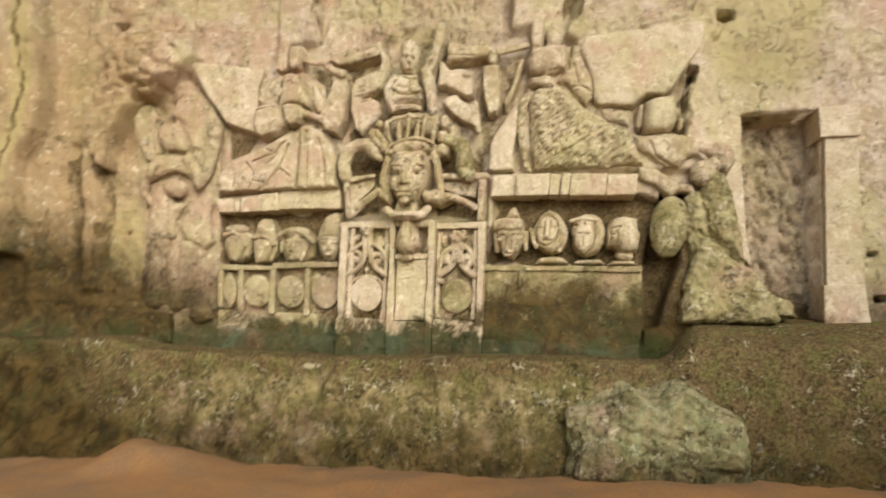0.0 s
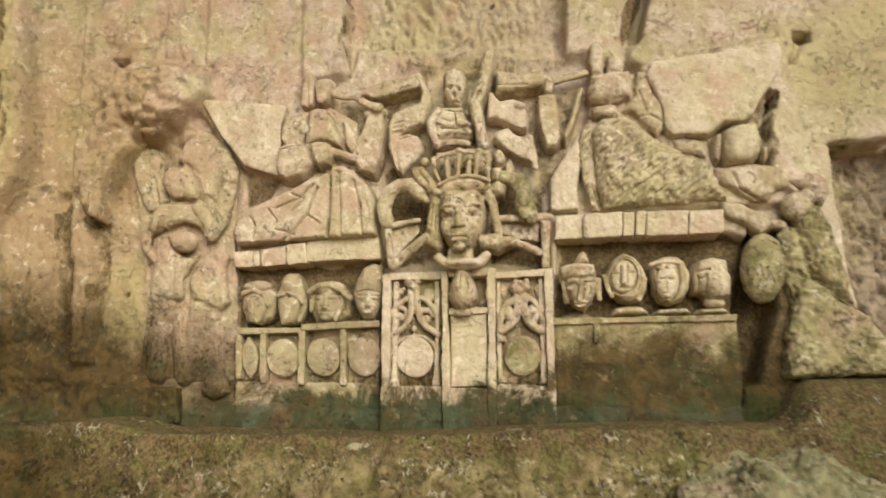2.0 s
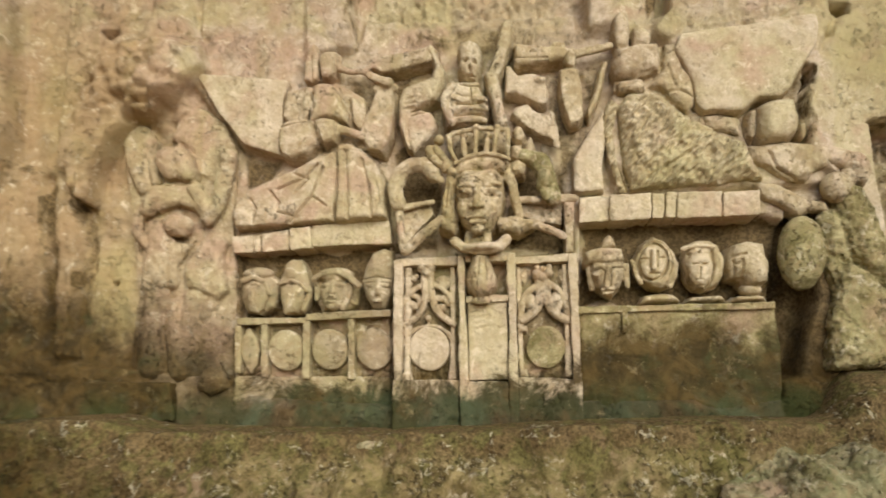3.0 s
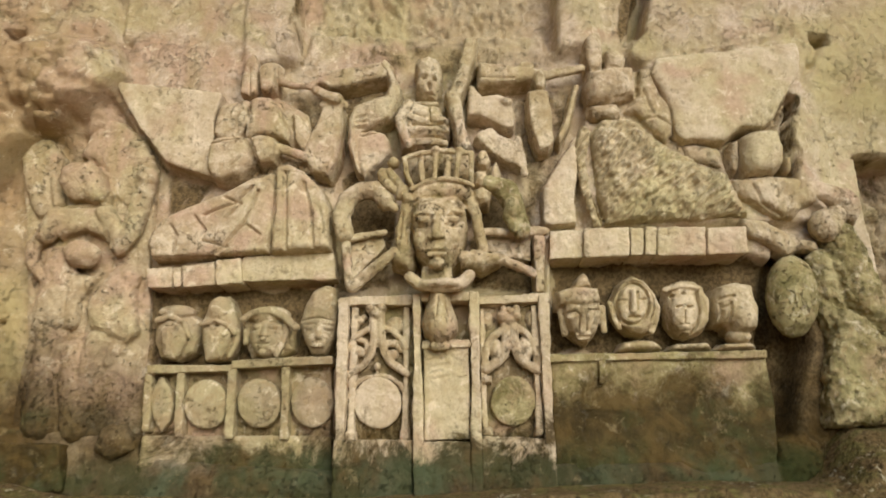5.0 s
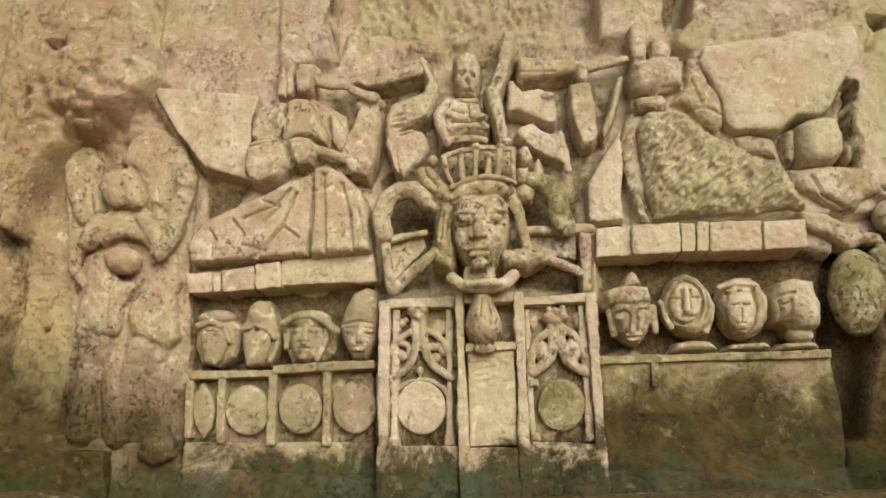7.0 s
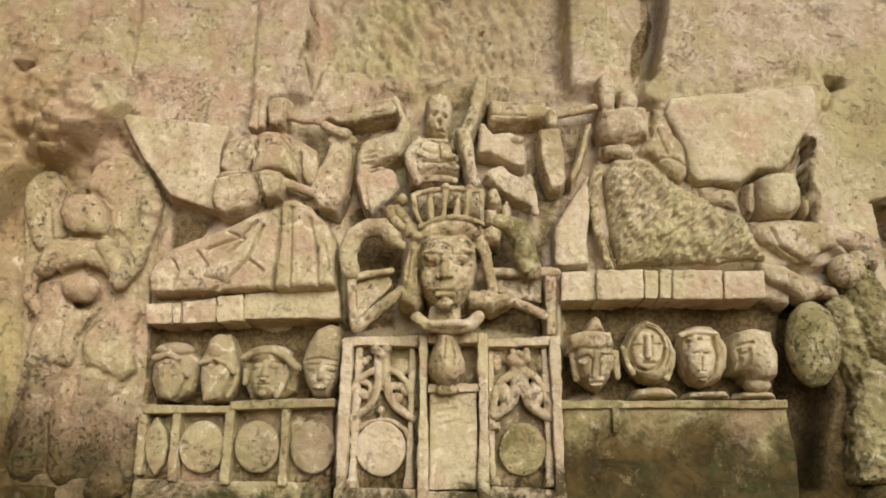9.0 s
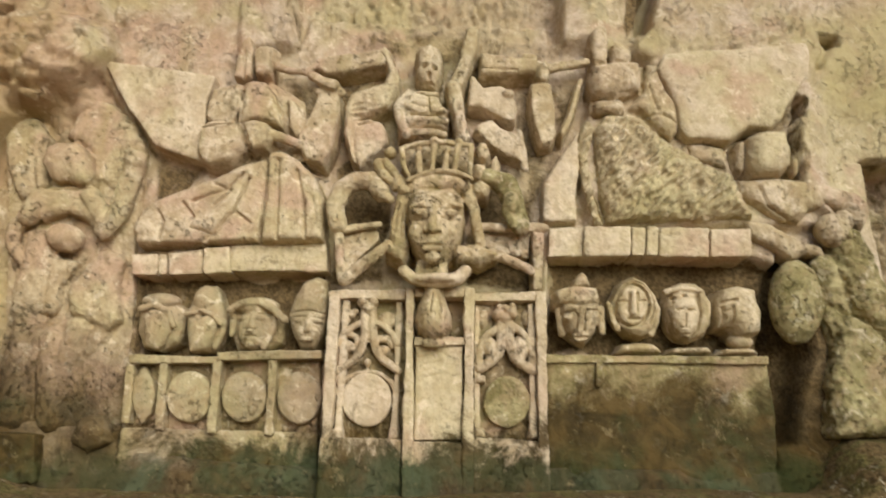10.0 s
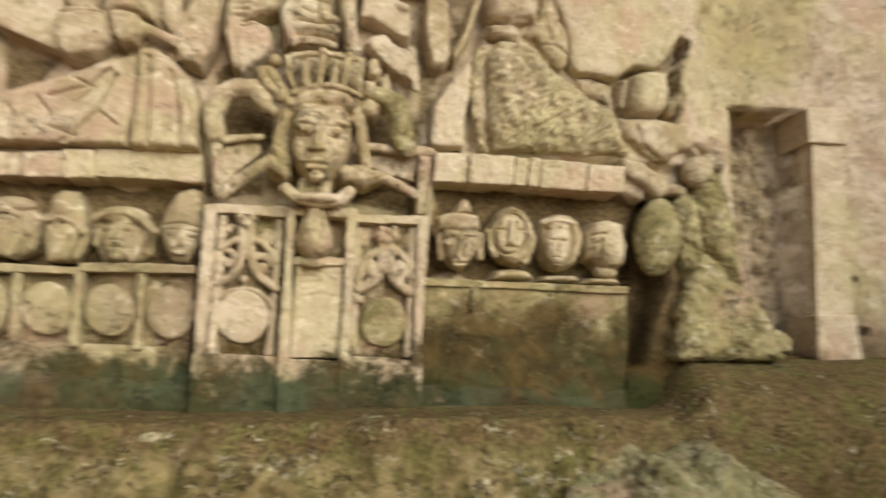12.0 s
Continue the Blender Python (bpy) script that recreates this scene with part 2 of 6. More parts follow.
def swell(bm, back, edge, front, soft, outline):
    """A carved body of any outline whose face rounds off within `soft` of its edge."""
    step_by = 0.011
    ax, az = (min(p[i] for p in outline) - 0.03 for i in (0, 1))
    bx, bz = (max(p[i] for p in outline) + 0.03 for i in (0, 1))
    fx, fz = np.meshgrid(np.arange(ax, bx, step_by), np.arange(az, bz, step_by))
    dist = inside(fx, fz, outline)
    round_off = np.sqrt(1 - (1 - np.clip(dist / soft, 0, 1)) ** 2)
    depth = np.where(dist > 0, edge + (front - edge) * round_off, back + (edge - back) * np.clip(1 + dist / step_by, 0.1, 1))
    keep = np.maximum.reduce([dist[:-1, :-1], dist[1:, :-1], dist[:-1, 1:], dist[1:, 1:]]) > 0
    fronts, backs = {}, {}

    def corner(store, i, j, d):
        if (i, j) not in store:
            store[i, j] = bm.verts.new((fx[i, j], WALL_Y - d, fz[i, j]))
        return store[i, j]
    for i, j in zip(*np.nonzero(keep)):
        ring = ((i, j), (i, j + 1), (i + 1, j + 1), (i + 1, j))
        bm.faces.new([corner(fronts, *q, depth[q]) for q in ring])
        bm.faces.new([corner(backs, *q, back) for q in ring[::-1]])
        for (p, q), (di, dj) in zip(zip(ring, ring[1:] + ring[:1]), ((-1, 0), (0, 1), (1, 0), (0, -1))):
            u, v = i + di, j + dj
            if not (0 <= u < keep.shape[0] and 0 <= v < keep.shape[1] and keep[u, v]):
                bm.faces.new((corner(fronts, *q, 0), corner(fronts, *p, 0), corner(backs, *p, 0), corner(backs, *q, 0)))


def shapes(bm, prims):
    for q in prims:
        kind = q[0]
        if kind == "e":
            _, x, z, d, rx, rz, rd, turn = q
            ball(bm, x, d, z, rx, rd, rz, turn)
        elif kind == "c":
            _, x0, z0, d0, x1, z1, d1, r0, r1 = q
            limb(bm, (x0, z0, d0), (x1, z1, d1), r0, r1)
        elif kind == "p":
            prism(bm, q[1], q[2], q[3])
        elif kind == "q":
            cushion(bm, *q[1:])
        elif kind == "r":
            swell(bm, *q[1:])


def weather(me, amount, seed, coarse=0.0):
    """Pushes the surface in and out like worn stone."""
    n = len(me.vertices)
    co, no = np.empty(n * 3), np.empty(n * 3)
    me.vertices.foreach_get("co", co)
    me.vertices.foreach_get("normal", no)
    co, no = co.reshape(-1, 3), no.reshape(-1, 3)
    off = Vector((seed * 3.7, seed * 1.3, 0))
    push = np.empty(n)
    for i, c in enumerate(co):
        v = Vector(c) + off
        push[i] = amount * (noise.noise(v * 9) + 0.8 * noise.noise(v * 22) + 0.55 * noise.noise(v * 55)) + coarse * noise.noise(v * 3)
    co += no * push[:, None]
    me.vertices.foreach_set("co", co.ravel())
    me.update()


def chisel(me, cuts):
    """Presses carved lines into the front of a body."""
    if not cuts:
        return
    n = len(me.vertices)
    co, no = np.empty(n * 3), np.empty(n * 3)
    me.vertices.foreach_get("co", co)
    me.vertices.foreach_get("normal", no)
    co, no = co.reshape(-1, 3), no.reshape(-1, 3)
    front = np.clip(-no[:, 1] * 1.5, 0, 1)
    push = np.zeros(n)
    for _, width, depth, line in cuts:
        best = np.full(n, 1e9)
        for (ax, az), (bx, bz) in zip(line, line[1:]):
            dx, dz = bx - ax, bz - az
            t = np.clip(((co[:, 0] - ax) * dx + (co[:, 2] - az) * dz) / (dx * dx + dz * dz + 1e-9), 0, 1)
            best = np.minimum(best, np.hypot(co[:, 0] - ax - t * dx, co[:, 2] - az - t * dz))
        push = np.maximum(push, depth * np.exp(-(best / width) ** 2))
    co[:, 1] += push * front
    me.vertices.foreach_set("co", co.ravel())
    me.update()


def hatch(me, amount, lean):
    """Short slanting pick marks on the front of a body."""
    n = len(me.vertices)
    co, no = np.empty(n * 3), np.empty(n * 3)
    me.vertices.foreach_get("co", co)
    me.vertices.foreach_get("normal", no)
    co, no = co.reshape(-1, 3), no.reshape(-1, 3)
    ca, sa = math.cos(radians(lean)), math.sin(radians(lean))
    for i, (c, m) in enumerate(zip(co, no)):
        along, across = c[0] * ca + c[2] * sa, c[2] * ca - c[0] * sa
        dig = noise.noise(Vector((along * 9, across * 30, 1))) + 0.5 * noise.noise(Vector((along * 20, across * 55, 5)))
        c[1] -= amount * max(-1.2, min(0.6, dig * 2.2)) * max(0, -m[1])
    me.vertices.foreach_set("co", co.ravel())
    me.update()


count = [0]


def carve(name, prims, material, parent=None, label="", voxel=0.011, soften=3, worn=0.007, coarse=0.008, picked=0.0, lean=40):
    """Joins the primitives into one worn stone body."""
    bm = bmesh.new()
    shapes(bm, prims)
    raw = bpy.data.meshes.new(name)
    bm.to_mesh(raw)
    bm.free()
    ob = new("block", raw)
    mod = ob.modifiers.new("remesh", "REMESH")
    mod.mode, mod.voxel_size = "VOXEL", voxel
    sm = ob.modifiers.new("smooth", "SMOOTH")
    sm.factor, sm.iterations = 0.5, soften
    me = bpy.data.meshes.new_from_object(ob.evaluated_get(bpy.context.evaluated_depsgraph_get()))
    bpy.data.objects.remove(ob)
    bpy.data.meshes.remove(raw)
    me.name = name
    count[0] += 1
    chisel(me, [q for q in prims if q[0] == "g"])
    weather(me, worn, count[0], coarse)
    if picked:
        hatch(me, picked, lean)
    return link(name, me, material, parent, label)


def base(name, x, z, label, category, group=""):
    """An Empty at the foot of a thing, to hold its parts."""
    return tagged(new(name), label, category, group)


# ---- the carved rock wall ----
RELIEF = [
    (0.08, 0.05, [(-6.416, 7.432), (-2.952, 7.09), (-2.719, 4.918), (-2.72, 4.305), (-3.002, 3.939), (-4.039, 3.679), (-5.302, 3.528)]),
    (0.0, 0.05, [(-2.976, 7.188), (-1.9, 7.082), (-1.795, 4.541), (-2.07, 4.308), (-2.735, 4.364)]),
    (0.05, 0.05, [(-1.871, 7.019), (-1.422, 6.975), (-1.35, 4.18), (-1.758, 4.208)]),
    (-0.2, 0.09, [(-1.405, 7.033), (0.826, 6.812), (0.646, 4.517), (0.469, 4.469), (0.042, 4.587), (-0.398, 4.568), (-0.928, 4.504), (-1.344, 4.519)]),
    (0.05, 0.03, [(0.834, 6.752), (1.12, 6.702), (1.03, 5.09), (1.01, 4.53), (0.677, 4.456)]),
    (-0.05, 0.03, [(1.12, 6.75), (1.56, 6.72), (1.38, 5.1), (1.28, 4.6), (1.217, 4.35), (1.09, 4.5), (1.03, 5.09)]),
    (-0.24, 0.03, [(1.54, 6.72), (1.66, 6.70), (1.48, 5.1), (1.34, 4.57), (1.26, 4.56), (1.37, 5.1)]),
    (0.1, 0.02, [(1.786, 6.597), (7.86, 5.997), (6.355, 2.958), (2.638, 3.435), (2.319, 3.476), (2.309, 3.856), (2.114, 3.915), (1.607, 3.766), (1.41, 4.057), (1.234, 4.26), (1.22, 4.407), (1.368, 4.565)]),
    (-0.075, 0.10, [(-2.558, 3.941), (-2.362, 3.612), (-1.951, 3.488), (-1.884, 4.148), (-1.792, 4.389), (-1.369, 4.46), (-1.278, 4.762), (0.596, 4.674), (0.639, 4.442), (1.101, 4.434), (1.188, 4.378), (1.301, 4.271), (1.513, 3.735), (1.83, 3.691), (2.322, 3.936), (2.254, 3.507), (2.649, 2.928), (1.963, 2.926), (0.541, 3.006), (-1.008, 2.883), (-2.373, 2.831)]),
    (-0.01, 0.05, [(-1.954, 4.048), (-1.51, 4.118), (-1.304, 3.926), (-1.214, 3.511), (-1.041, 3.204), (-1.023, 2.867), (-2.361, 2.848), (-2.38, 3.035), (-1.927, 3.415)]),
    (0.02, 0.05, [(0.893, 4.203), (1.441, 4.239), (1.486, 3.683), (1.828, 3.637), (1.872, 3.361), (2.232, 3.36), (2.554, 3.154), (2.562, 2.987), (0.801, 3.006), (0.775, 3.505)]),
    (-0.16, 0.04, [(-2.364, 2.66), (-1.039, 2.689), (-1.02, 2.063), (-2.288, 2.038)]),
    (-0.16, 0.04, [(0.51, 2.777), (1.902, 2.767), (2.074, 2.717), (1.943, 2.075), (0.451, 2.092)]),
    (-0.1, 0.05, [(-1.094, 3.445), (-0.928, 3.57), (-0.678, 3.645), (0.148, 3.594), (0.466, 3.052), (0.452, 2.486), (-1.007, 2.52), (-1.069, 2.969)]),
    (-0.22, 0.03, [(-2.324, 2.084), (-1.035, 2.101), (-1.016, 1.395), (-2.312, 1.512)]),
    (-0.15, 0.03, [(0.458, 2.092), (1.937, 2.083), (1.89, 1.384), (0.419, 1.407)]),
    (-0.34, 0.04, [(2.106, 2.877), (2.322, 2.824), (2.221, 2.099), (2.028, 1.545), (1.918, 1.516), (1.921, 2.113)]),
    (-0.2, 0.02, [(2.347, 3.977), (2.423, 3.953), (2.327, 3.327), (2.257, 3.309)]),
    (0.1, 0.02, [(2.351, 3.819), (3.38, 3.954), (3.224, 3.388), (2.646, 3.433), (2.508, 2.894), (2.464, 3.058), (2.292, 3.213), (2.296, 3.447)]),
    (0.05, 0.05, [(-4.207, 7.17), (-2.912, 6.923), (-2.791, 4.636), (-3.231, 4.691), (-3.632, 4.651), (-3.74, 4.365), (-3.935, 4.21)]),
    (-0.05, 0.05, [(-4.983, 7.364), (-4.246, 7.223), (-3.975, 4.265), (-4.016, 3.745), (-4.064, 3.511), (-4.565, 3.556)]),
    (0.02, 0.03, [(-4.575, 3.517), (-4.129, 3.477), (-3.925, 1.687), (-4.526, 1.712), (-4.741, 3.019), (-4.59, 3.394)]),
    (0.05, 0.02, [(-4.666, 3.006), (-4.569, 3.273), (-4.354, 3.255), (-4.2, 2.091), (-4.539, 2.008)]),
    (-0.09, 0.05, [(-3.692, 1.775), (-3.776, 3.165), (-3.7, 3.489), (-3.549, 3.784), (-3.386, 3.939), (-3.132, 4.027), (-2.829, 4.282), (-2.412, 3.589), (-2.335, 2.789), (-2.328, 1.622)]),
    (-0.1, 0.02, [(-3.869, 3.173), (-3.767, 3.329), (-3.712, 3.49), (-3.592, 2.064), (-3.731, 2.021)]),
    (-0.1, 0.02, [(-4.145, 3.428), (-4.038, 3.419), (-3.877, 1.832), (-3.971, 1.836)]),
    (0.2, 0.04, [(-3.912, 3.419), (-3.918, 3.832), (-3.823, 4.116), (-3.576, 4.277), (-3.482, 4.556), (-3.139, 4.601), (-2.712, 4.547), (-2.64, 4.298), (-2.803, 4.115), (-3.07, 3.921), (-3.283, 3.855), (-3.461, 3.686), (-3.606, 3.407), (-3.638, 3.129), (-3.733, 3.136)]),
    (0.08, 0.015, [(-3.985, 3.462), (-3.831, 3.421), (-3.663, 1.819), (-3.809, 1.825)]),
    (-0.16, 0.04, [(-5.098, 7.386), (-4.954, 7.359), (-4.533, 3.853), (-4.578, 3.512), (-4.742, 3.273), (-4.787, 2.972), (-4.759, 2.227), (-4.842, 2.231), (-4.87, 3.144), (-4.666, 3.634), (-4.647, 3.982)]),
    (0.28, 0.06, [(-7.665, 7.624), (-4.847, 7.085), (-4.524, 4.735), (-4.394, 3.85), (-4.439, 3.551), (-4.616, 3.215), (-4.608, 2.898), (-4.619, 2.192), (-6.474, 2.293)]),
    (-0.06, 0.02, [(-2.927, 6.971), (-2.825, 6.951), (-2.754, 4.657), (-2.818, 4.665)]),
    (-0.26, 0.015, [(2.845, 3.526), (3.529, 3.555), (3.475, 1.626), (3.207, 1.622), (3.039, 1.958), (2.871, 2.139), (2.842, 3.018)]),
    (-0.02, 0.04, [(3.807, 5.123), (5.632, 4.964), (5.334, 1.495), (3.82, 1.464), (3.797, 2.965), (3.831, 3.591)]),
]
# Darkening by outline: brown soil, and shade painted into recesses, slots and edges.
SOIL_SHADE = [
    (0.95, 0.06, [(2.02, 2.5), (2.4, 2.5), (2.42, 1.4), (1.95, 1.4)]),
    # doorway recess, a darker brown than the jamb
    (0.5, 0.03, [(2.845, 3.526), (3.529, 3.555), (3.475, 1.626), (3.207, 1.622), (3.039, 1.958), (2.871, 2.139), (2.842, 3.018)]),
    (1, 0.12, [(1.9, 1.62), (3.0, 1.62), (3.5, 1.6), (4.6, 1.62), (4.6, 1.0), (1.9, 1.0)]),
    (0.8, 0.15, [(2.9, 1.95), (3.5, 1.75), (3.5, 1.5), (2.9, 1.5)]),
    (0.75, 0.1, [(-2.442, 2.794), (-2.348, 2.789), (-2.255, 2.007), (-2.23, 1.543), (-2.528, 1.554), (-2.455, 2.09)]),
    # head-row niches, slot and bust recess: dirt tone plus painted recess shade
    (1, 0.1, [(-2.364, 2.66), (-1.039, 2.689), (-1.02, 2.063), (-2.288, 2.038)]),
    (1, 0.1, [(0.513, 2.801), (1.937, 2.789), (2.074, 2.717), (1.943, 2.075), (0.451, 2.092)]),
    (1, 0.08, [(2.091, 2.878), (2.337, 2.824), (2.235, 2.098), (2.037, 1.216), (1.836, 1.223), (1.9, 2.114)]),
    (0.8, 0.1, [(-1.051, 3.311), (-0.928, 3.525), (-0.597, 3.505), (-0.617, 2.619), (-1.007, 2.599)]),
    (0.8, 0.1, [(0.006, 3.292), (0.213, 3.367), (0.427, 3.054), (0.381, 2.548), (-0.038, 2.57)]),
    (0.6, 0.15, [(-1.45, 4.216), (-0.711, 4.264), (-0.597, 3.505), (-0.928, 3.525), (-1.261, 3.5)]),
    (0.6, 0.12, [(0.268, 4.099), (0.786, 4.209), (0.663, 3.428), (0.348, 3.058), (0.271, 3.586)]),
    # shadow under the edge of the west wing slab, painted into the wall
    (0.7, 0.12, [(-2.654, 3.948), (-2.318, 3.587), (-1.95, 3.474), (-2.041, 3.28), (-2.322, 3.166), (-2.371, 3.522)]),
    # brown bands along two grooves of the west columns
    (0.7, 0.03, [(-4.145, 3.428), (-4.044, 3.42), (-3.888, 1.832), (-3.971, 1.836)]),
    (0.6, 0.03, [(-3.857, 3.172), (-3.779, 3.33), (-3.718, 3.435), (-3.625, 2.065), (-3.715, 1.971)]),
    # soft shade of upright panel edges, painted as thin bands
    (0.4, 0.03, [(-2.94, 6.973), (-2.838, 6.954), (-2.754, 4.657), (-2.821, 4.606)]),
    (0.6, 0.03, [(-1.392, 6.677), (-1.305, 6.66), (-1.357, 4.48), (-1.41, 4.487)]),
    # underside of the swollen rock: brown tone with its shade painted in
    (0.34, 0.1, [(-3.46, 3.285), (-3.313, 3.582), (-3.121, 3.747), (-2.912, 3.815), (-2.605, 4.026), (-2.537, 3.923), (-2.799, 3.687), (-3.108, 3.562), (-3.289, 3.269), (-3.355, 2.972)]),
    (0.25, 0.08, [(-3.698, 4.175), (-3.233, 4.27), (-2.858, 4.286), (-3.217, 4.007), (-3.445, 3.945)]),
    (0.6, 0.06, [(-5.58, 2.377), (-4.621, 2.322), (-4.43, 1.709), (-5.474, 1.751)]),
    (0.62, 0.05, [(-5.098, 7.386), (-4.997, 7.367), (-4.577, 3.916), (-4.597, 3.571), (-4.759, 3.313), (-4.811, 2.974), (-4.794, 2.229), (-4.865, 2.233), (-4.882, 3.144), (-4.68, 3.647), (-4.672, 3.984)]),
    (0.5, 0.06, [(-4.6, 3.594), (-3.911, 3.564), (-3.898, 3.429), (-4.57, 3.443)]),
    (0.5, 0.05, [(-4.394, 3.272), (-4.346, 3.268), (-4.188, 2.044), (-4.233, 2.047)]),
    # east channel and slit, darker along their cuts
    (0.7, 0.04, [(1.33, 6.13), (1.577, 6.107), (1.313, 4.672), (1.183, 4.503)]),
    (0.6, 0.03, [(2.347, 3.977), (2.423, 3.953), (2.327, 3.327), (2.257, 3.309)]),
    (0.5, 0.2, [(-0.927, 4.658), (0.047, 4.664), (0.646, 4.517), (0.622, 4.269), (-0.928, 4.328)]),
]
BLOOM = [
    (1, 0.08, [(-5.126, 7.392), (-4.869, 7.342), (-4.497, 3.966), (-4.538, 3.48), (-4.756, 3.19), (-4.748, 2.226), (-4.912, 2.235), (-4.939, 3.205), (-4.698, 3.695)]),
    (0.35, 0.3, [(-4.66, 6.986), (-3.97, 6.854), (-3.706, 3.973), (-4.191, 3.478)]),
    (0.7, 0.2, [(-3.717, 2.681), (-3.312, 2.862), (-3.145, 1.992), (-3.627, 1.967)]),
    (0.9, 0.3, [(2.339, 4.646), (3.719, 4.903), (3.378, 3.659), (2.618, 3.986), (2.436, 4.288)]),
    (0.4, 0.3, [(-0.95, 5.916), (0.674, 5.767), (0.431, 4.447), (-0.862, 4.641)]),
    (0.6, 0.15, [(0.35, 3.81), (0.502, 3.438), (0.348, 3.058), (0.26, 3.453)]),
    (0.7, 0.1, [(-0.662, 4.561), (-0.001, 4.59), (-0.063, 4.268), (-0.232, 4.329), (-0.493, 4.298)]),
]
GROOVES = [
    (0.020, 0.035, 1.351, 4.275, 1.567, 4.332),
    (0.020, 0.035, 1.567, 4.332, 1.926, 4.349),
    (0.020, 0.035, 1.926, 4.349, 2.23, 4.416),
    (0.016, 0.028, 2.23, 4.416, 2.49, 4.463),
    (0.03, 0.06, 2.70, 4.42, 2.599, 4.254),
    (0.022, 0.05, 2.599, 4.254, 2.501, 4.097),
    (0.030, 0.11, -3.323, 3.85, -3.194, 3.958),
    (0.026, 0.11, -3.194, 3.958, -3.0, 3.978),
    (0.022, 0.07, -3.858, 4.098, -3.605, 4.191),
    (0.020, 0.06, -3.45, 4.04, -3.31, 3.998),
    (0.030, 0.08, -3.45, 4.55, -2.99, 4.592),
    (0.030, 0.07, -2.99, 4.592, -2.72, 4.64),
    (0.020, 0.05, -3.3, 4.33, -2.95, 4.36),
    (0.016, 0.04, -3.35, 4.12, -3.05, 4.07),
    (0.016, 0.04, -3.05, 4.07, -2.86, 4.22),
]
# pick marks along the upper edge of the east slab
marks = random.Random(4)
for k in range(34):
    u = marks.random()
    mx, mz = 1.42 + 1.05 * u, 4.33 + 0.15 * u * u + marks.uniform(0.0, 0.07)
    GROOVES.append((0.011, 0.022, mx, mz, mx + 0.012, mz + marks.uniform(0.03, 0.06)))
HOLES = [
    (2.705, 4.475, 0.085),
    (-3.575, 4.699, 0.085),
    (3.953, 2.226, 0.04),
    (3.995, 1.818, 0.06),
    (0.031, 5.164, 0.028),
    (-3.443, 2.446, 0.03),
]


def inside(px, pz, outline):
    """Signed distance to an outline, positive within."""
    best = np.full(px.shape, 1e9)
    odd = np.zeros(px.shape, bool)
    n = len(outline)
    for i in range(n):
        (ax, az), (bx, bz) = outline[i], outline[(i + 1) % n]
        dx, dz = bx - ax, bz - az
        t = np.clip(((px - ax) * dx + (pz - az) * dz) / (dx * dx + dz * dz + 1e-9), 0, 1)
        best = np.minimum(best, np.hypot(px - ax - t * dx, pz - az - t * dz))
        cross = ((az > pz) != (bz > pz)) & (px < (bx - ax) * (pz - az) / (bz - az + 1e-12) + ax)
        odd ^= cross
    return np.where(odd, best, -best)


def step(a):
    a = np.clip(a, 0, 1)
    return a * a * (3 - 2 * a)


def rock_grid(nx, nz, place):
    """A sheet of quads over a grid of points."""
    idx = np.arange(nx * nz).reshape(nz, nx)
    faces = np.stack([idx[:-1, :-1], idx[:-1, 1:], idx[1:, 1:], idx[1:, :-1]], -1).reshape(-1, 4)
    me = bpy.data.meshes.new("rock")
    me.from_pydata(place.reshape(-1, 3).tolist(), [], faces.tolist())
    me.update()
    return me


def lumps(x, y, z, amounts):
    out = np.zeros(x.size)
    for i, (a, b, c) in enumerate(zip(x.ravel(), y.ravel(), z.ravel())):
        v = Vector((a, b, c))
        out[i] = sum(k * noise.noise(v * s) for k, s in amounts)
    return out.reshape(x.shape)


xs, zs = np.arange(-6.0, 6.01, 0.02), np.arange(0.3, 6.61, 0.02)
gx, gz = np.meshgrid(xs, zs)
wob_x = lumps(gx, gx * 0 + 3, gz, ((0.05, 2.2), (0.02, 7)))
wob_z = lumps(gx, gx * 0 + 9, gz, ((0.05, 2.2), (0.02, 7)))
h = np.zeros(gx.shape)
for depth, soft, outline in RELIEF:
    k = 0.35
    h += (depth - h) * step(inside(gx + wob_x * k, gz + wob_z * k, outline) / soft + 0.5)
# the east end of the face falls back
h -= 0.2 * step((gx - 2.3) / 0.5) * (1 - 0.6 * step((gz - 3.6) / 0.8))
for width, depth, ax, az, bx, bz in GROOVES:
    dx, dz = bx - ax, bz - az
    t = np.clip(((gx - ax) * dx + (gz - az) * dz) / (dx * dx + dz * dz), 0, 1)
    r = np.hypot(gx - ax - t * dx + wob_x * 0.4, gz - az - t * dz + wob_z * 0.4)
    h -= depth * np.exp(-(r / width) ** 2)
# the swollen rock over the niche and the plinth under the carvings
h += 0.06 * np.exp(-(((gx + 3.13) / 0.40) ** 2 + ((gz - 4.20) / 0.30) ** 2) ** 1.5)
boulder_part = np.exp(-(((gx + 3.2) / 0.60) ** 4 + ((gz - 4.2) / 0.45) ** 4))
h += boulder_part * lumps(gx * 0.8 + gz * 0.3, gx * 0 + 12, gz - gx * 0.35, ((0.09, 3.0), (0.07, 7), (0.045, 14), (0.024, 28)))
h += 0.10 * step((1.50 - gz + wob_z * 2) / 0.25)
rough = 0.35 + 0.45 * step((-2.6 - gx) / 0.5) + 0.5 * step((1.9 - gz) / 0.4)
h += rough * lumps(gx, gx * 0, gz, ((0.045, 1.3), (0.030, 4.0), (0.018, 11), (0.010, 26)))
h += lumps(gx, gx * 0 + 5, gz, ((0.010, 16), (0.007, 38)))
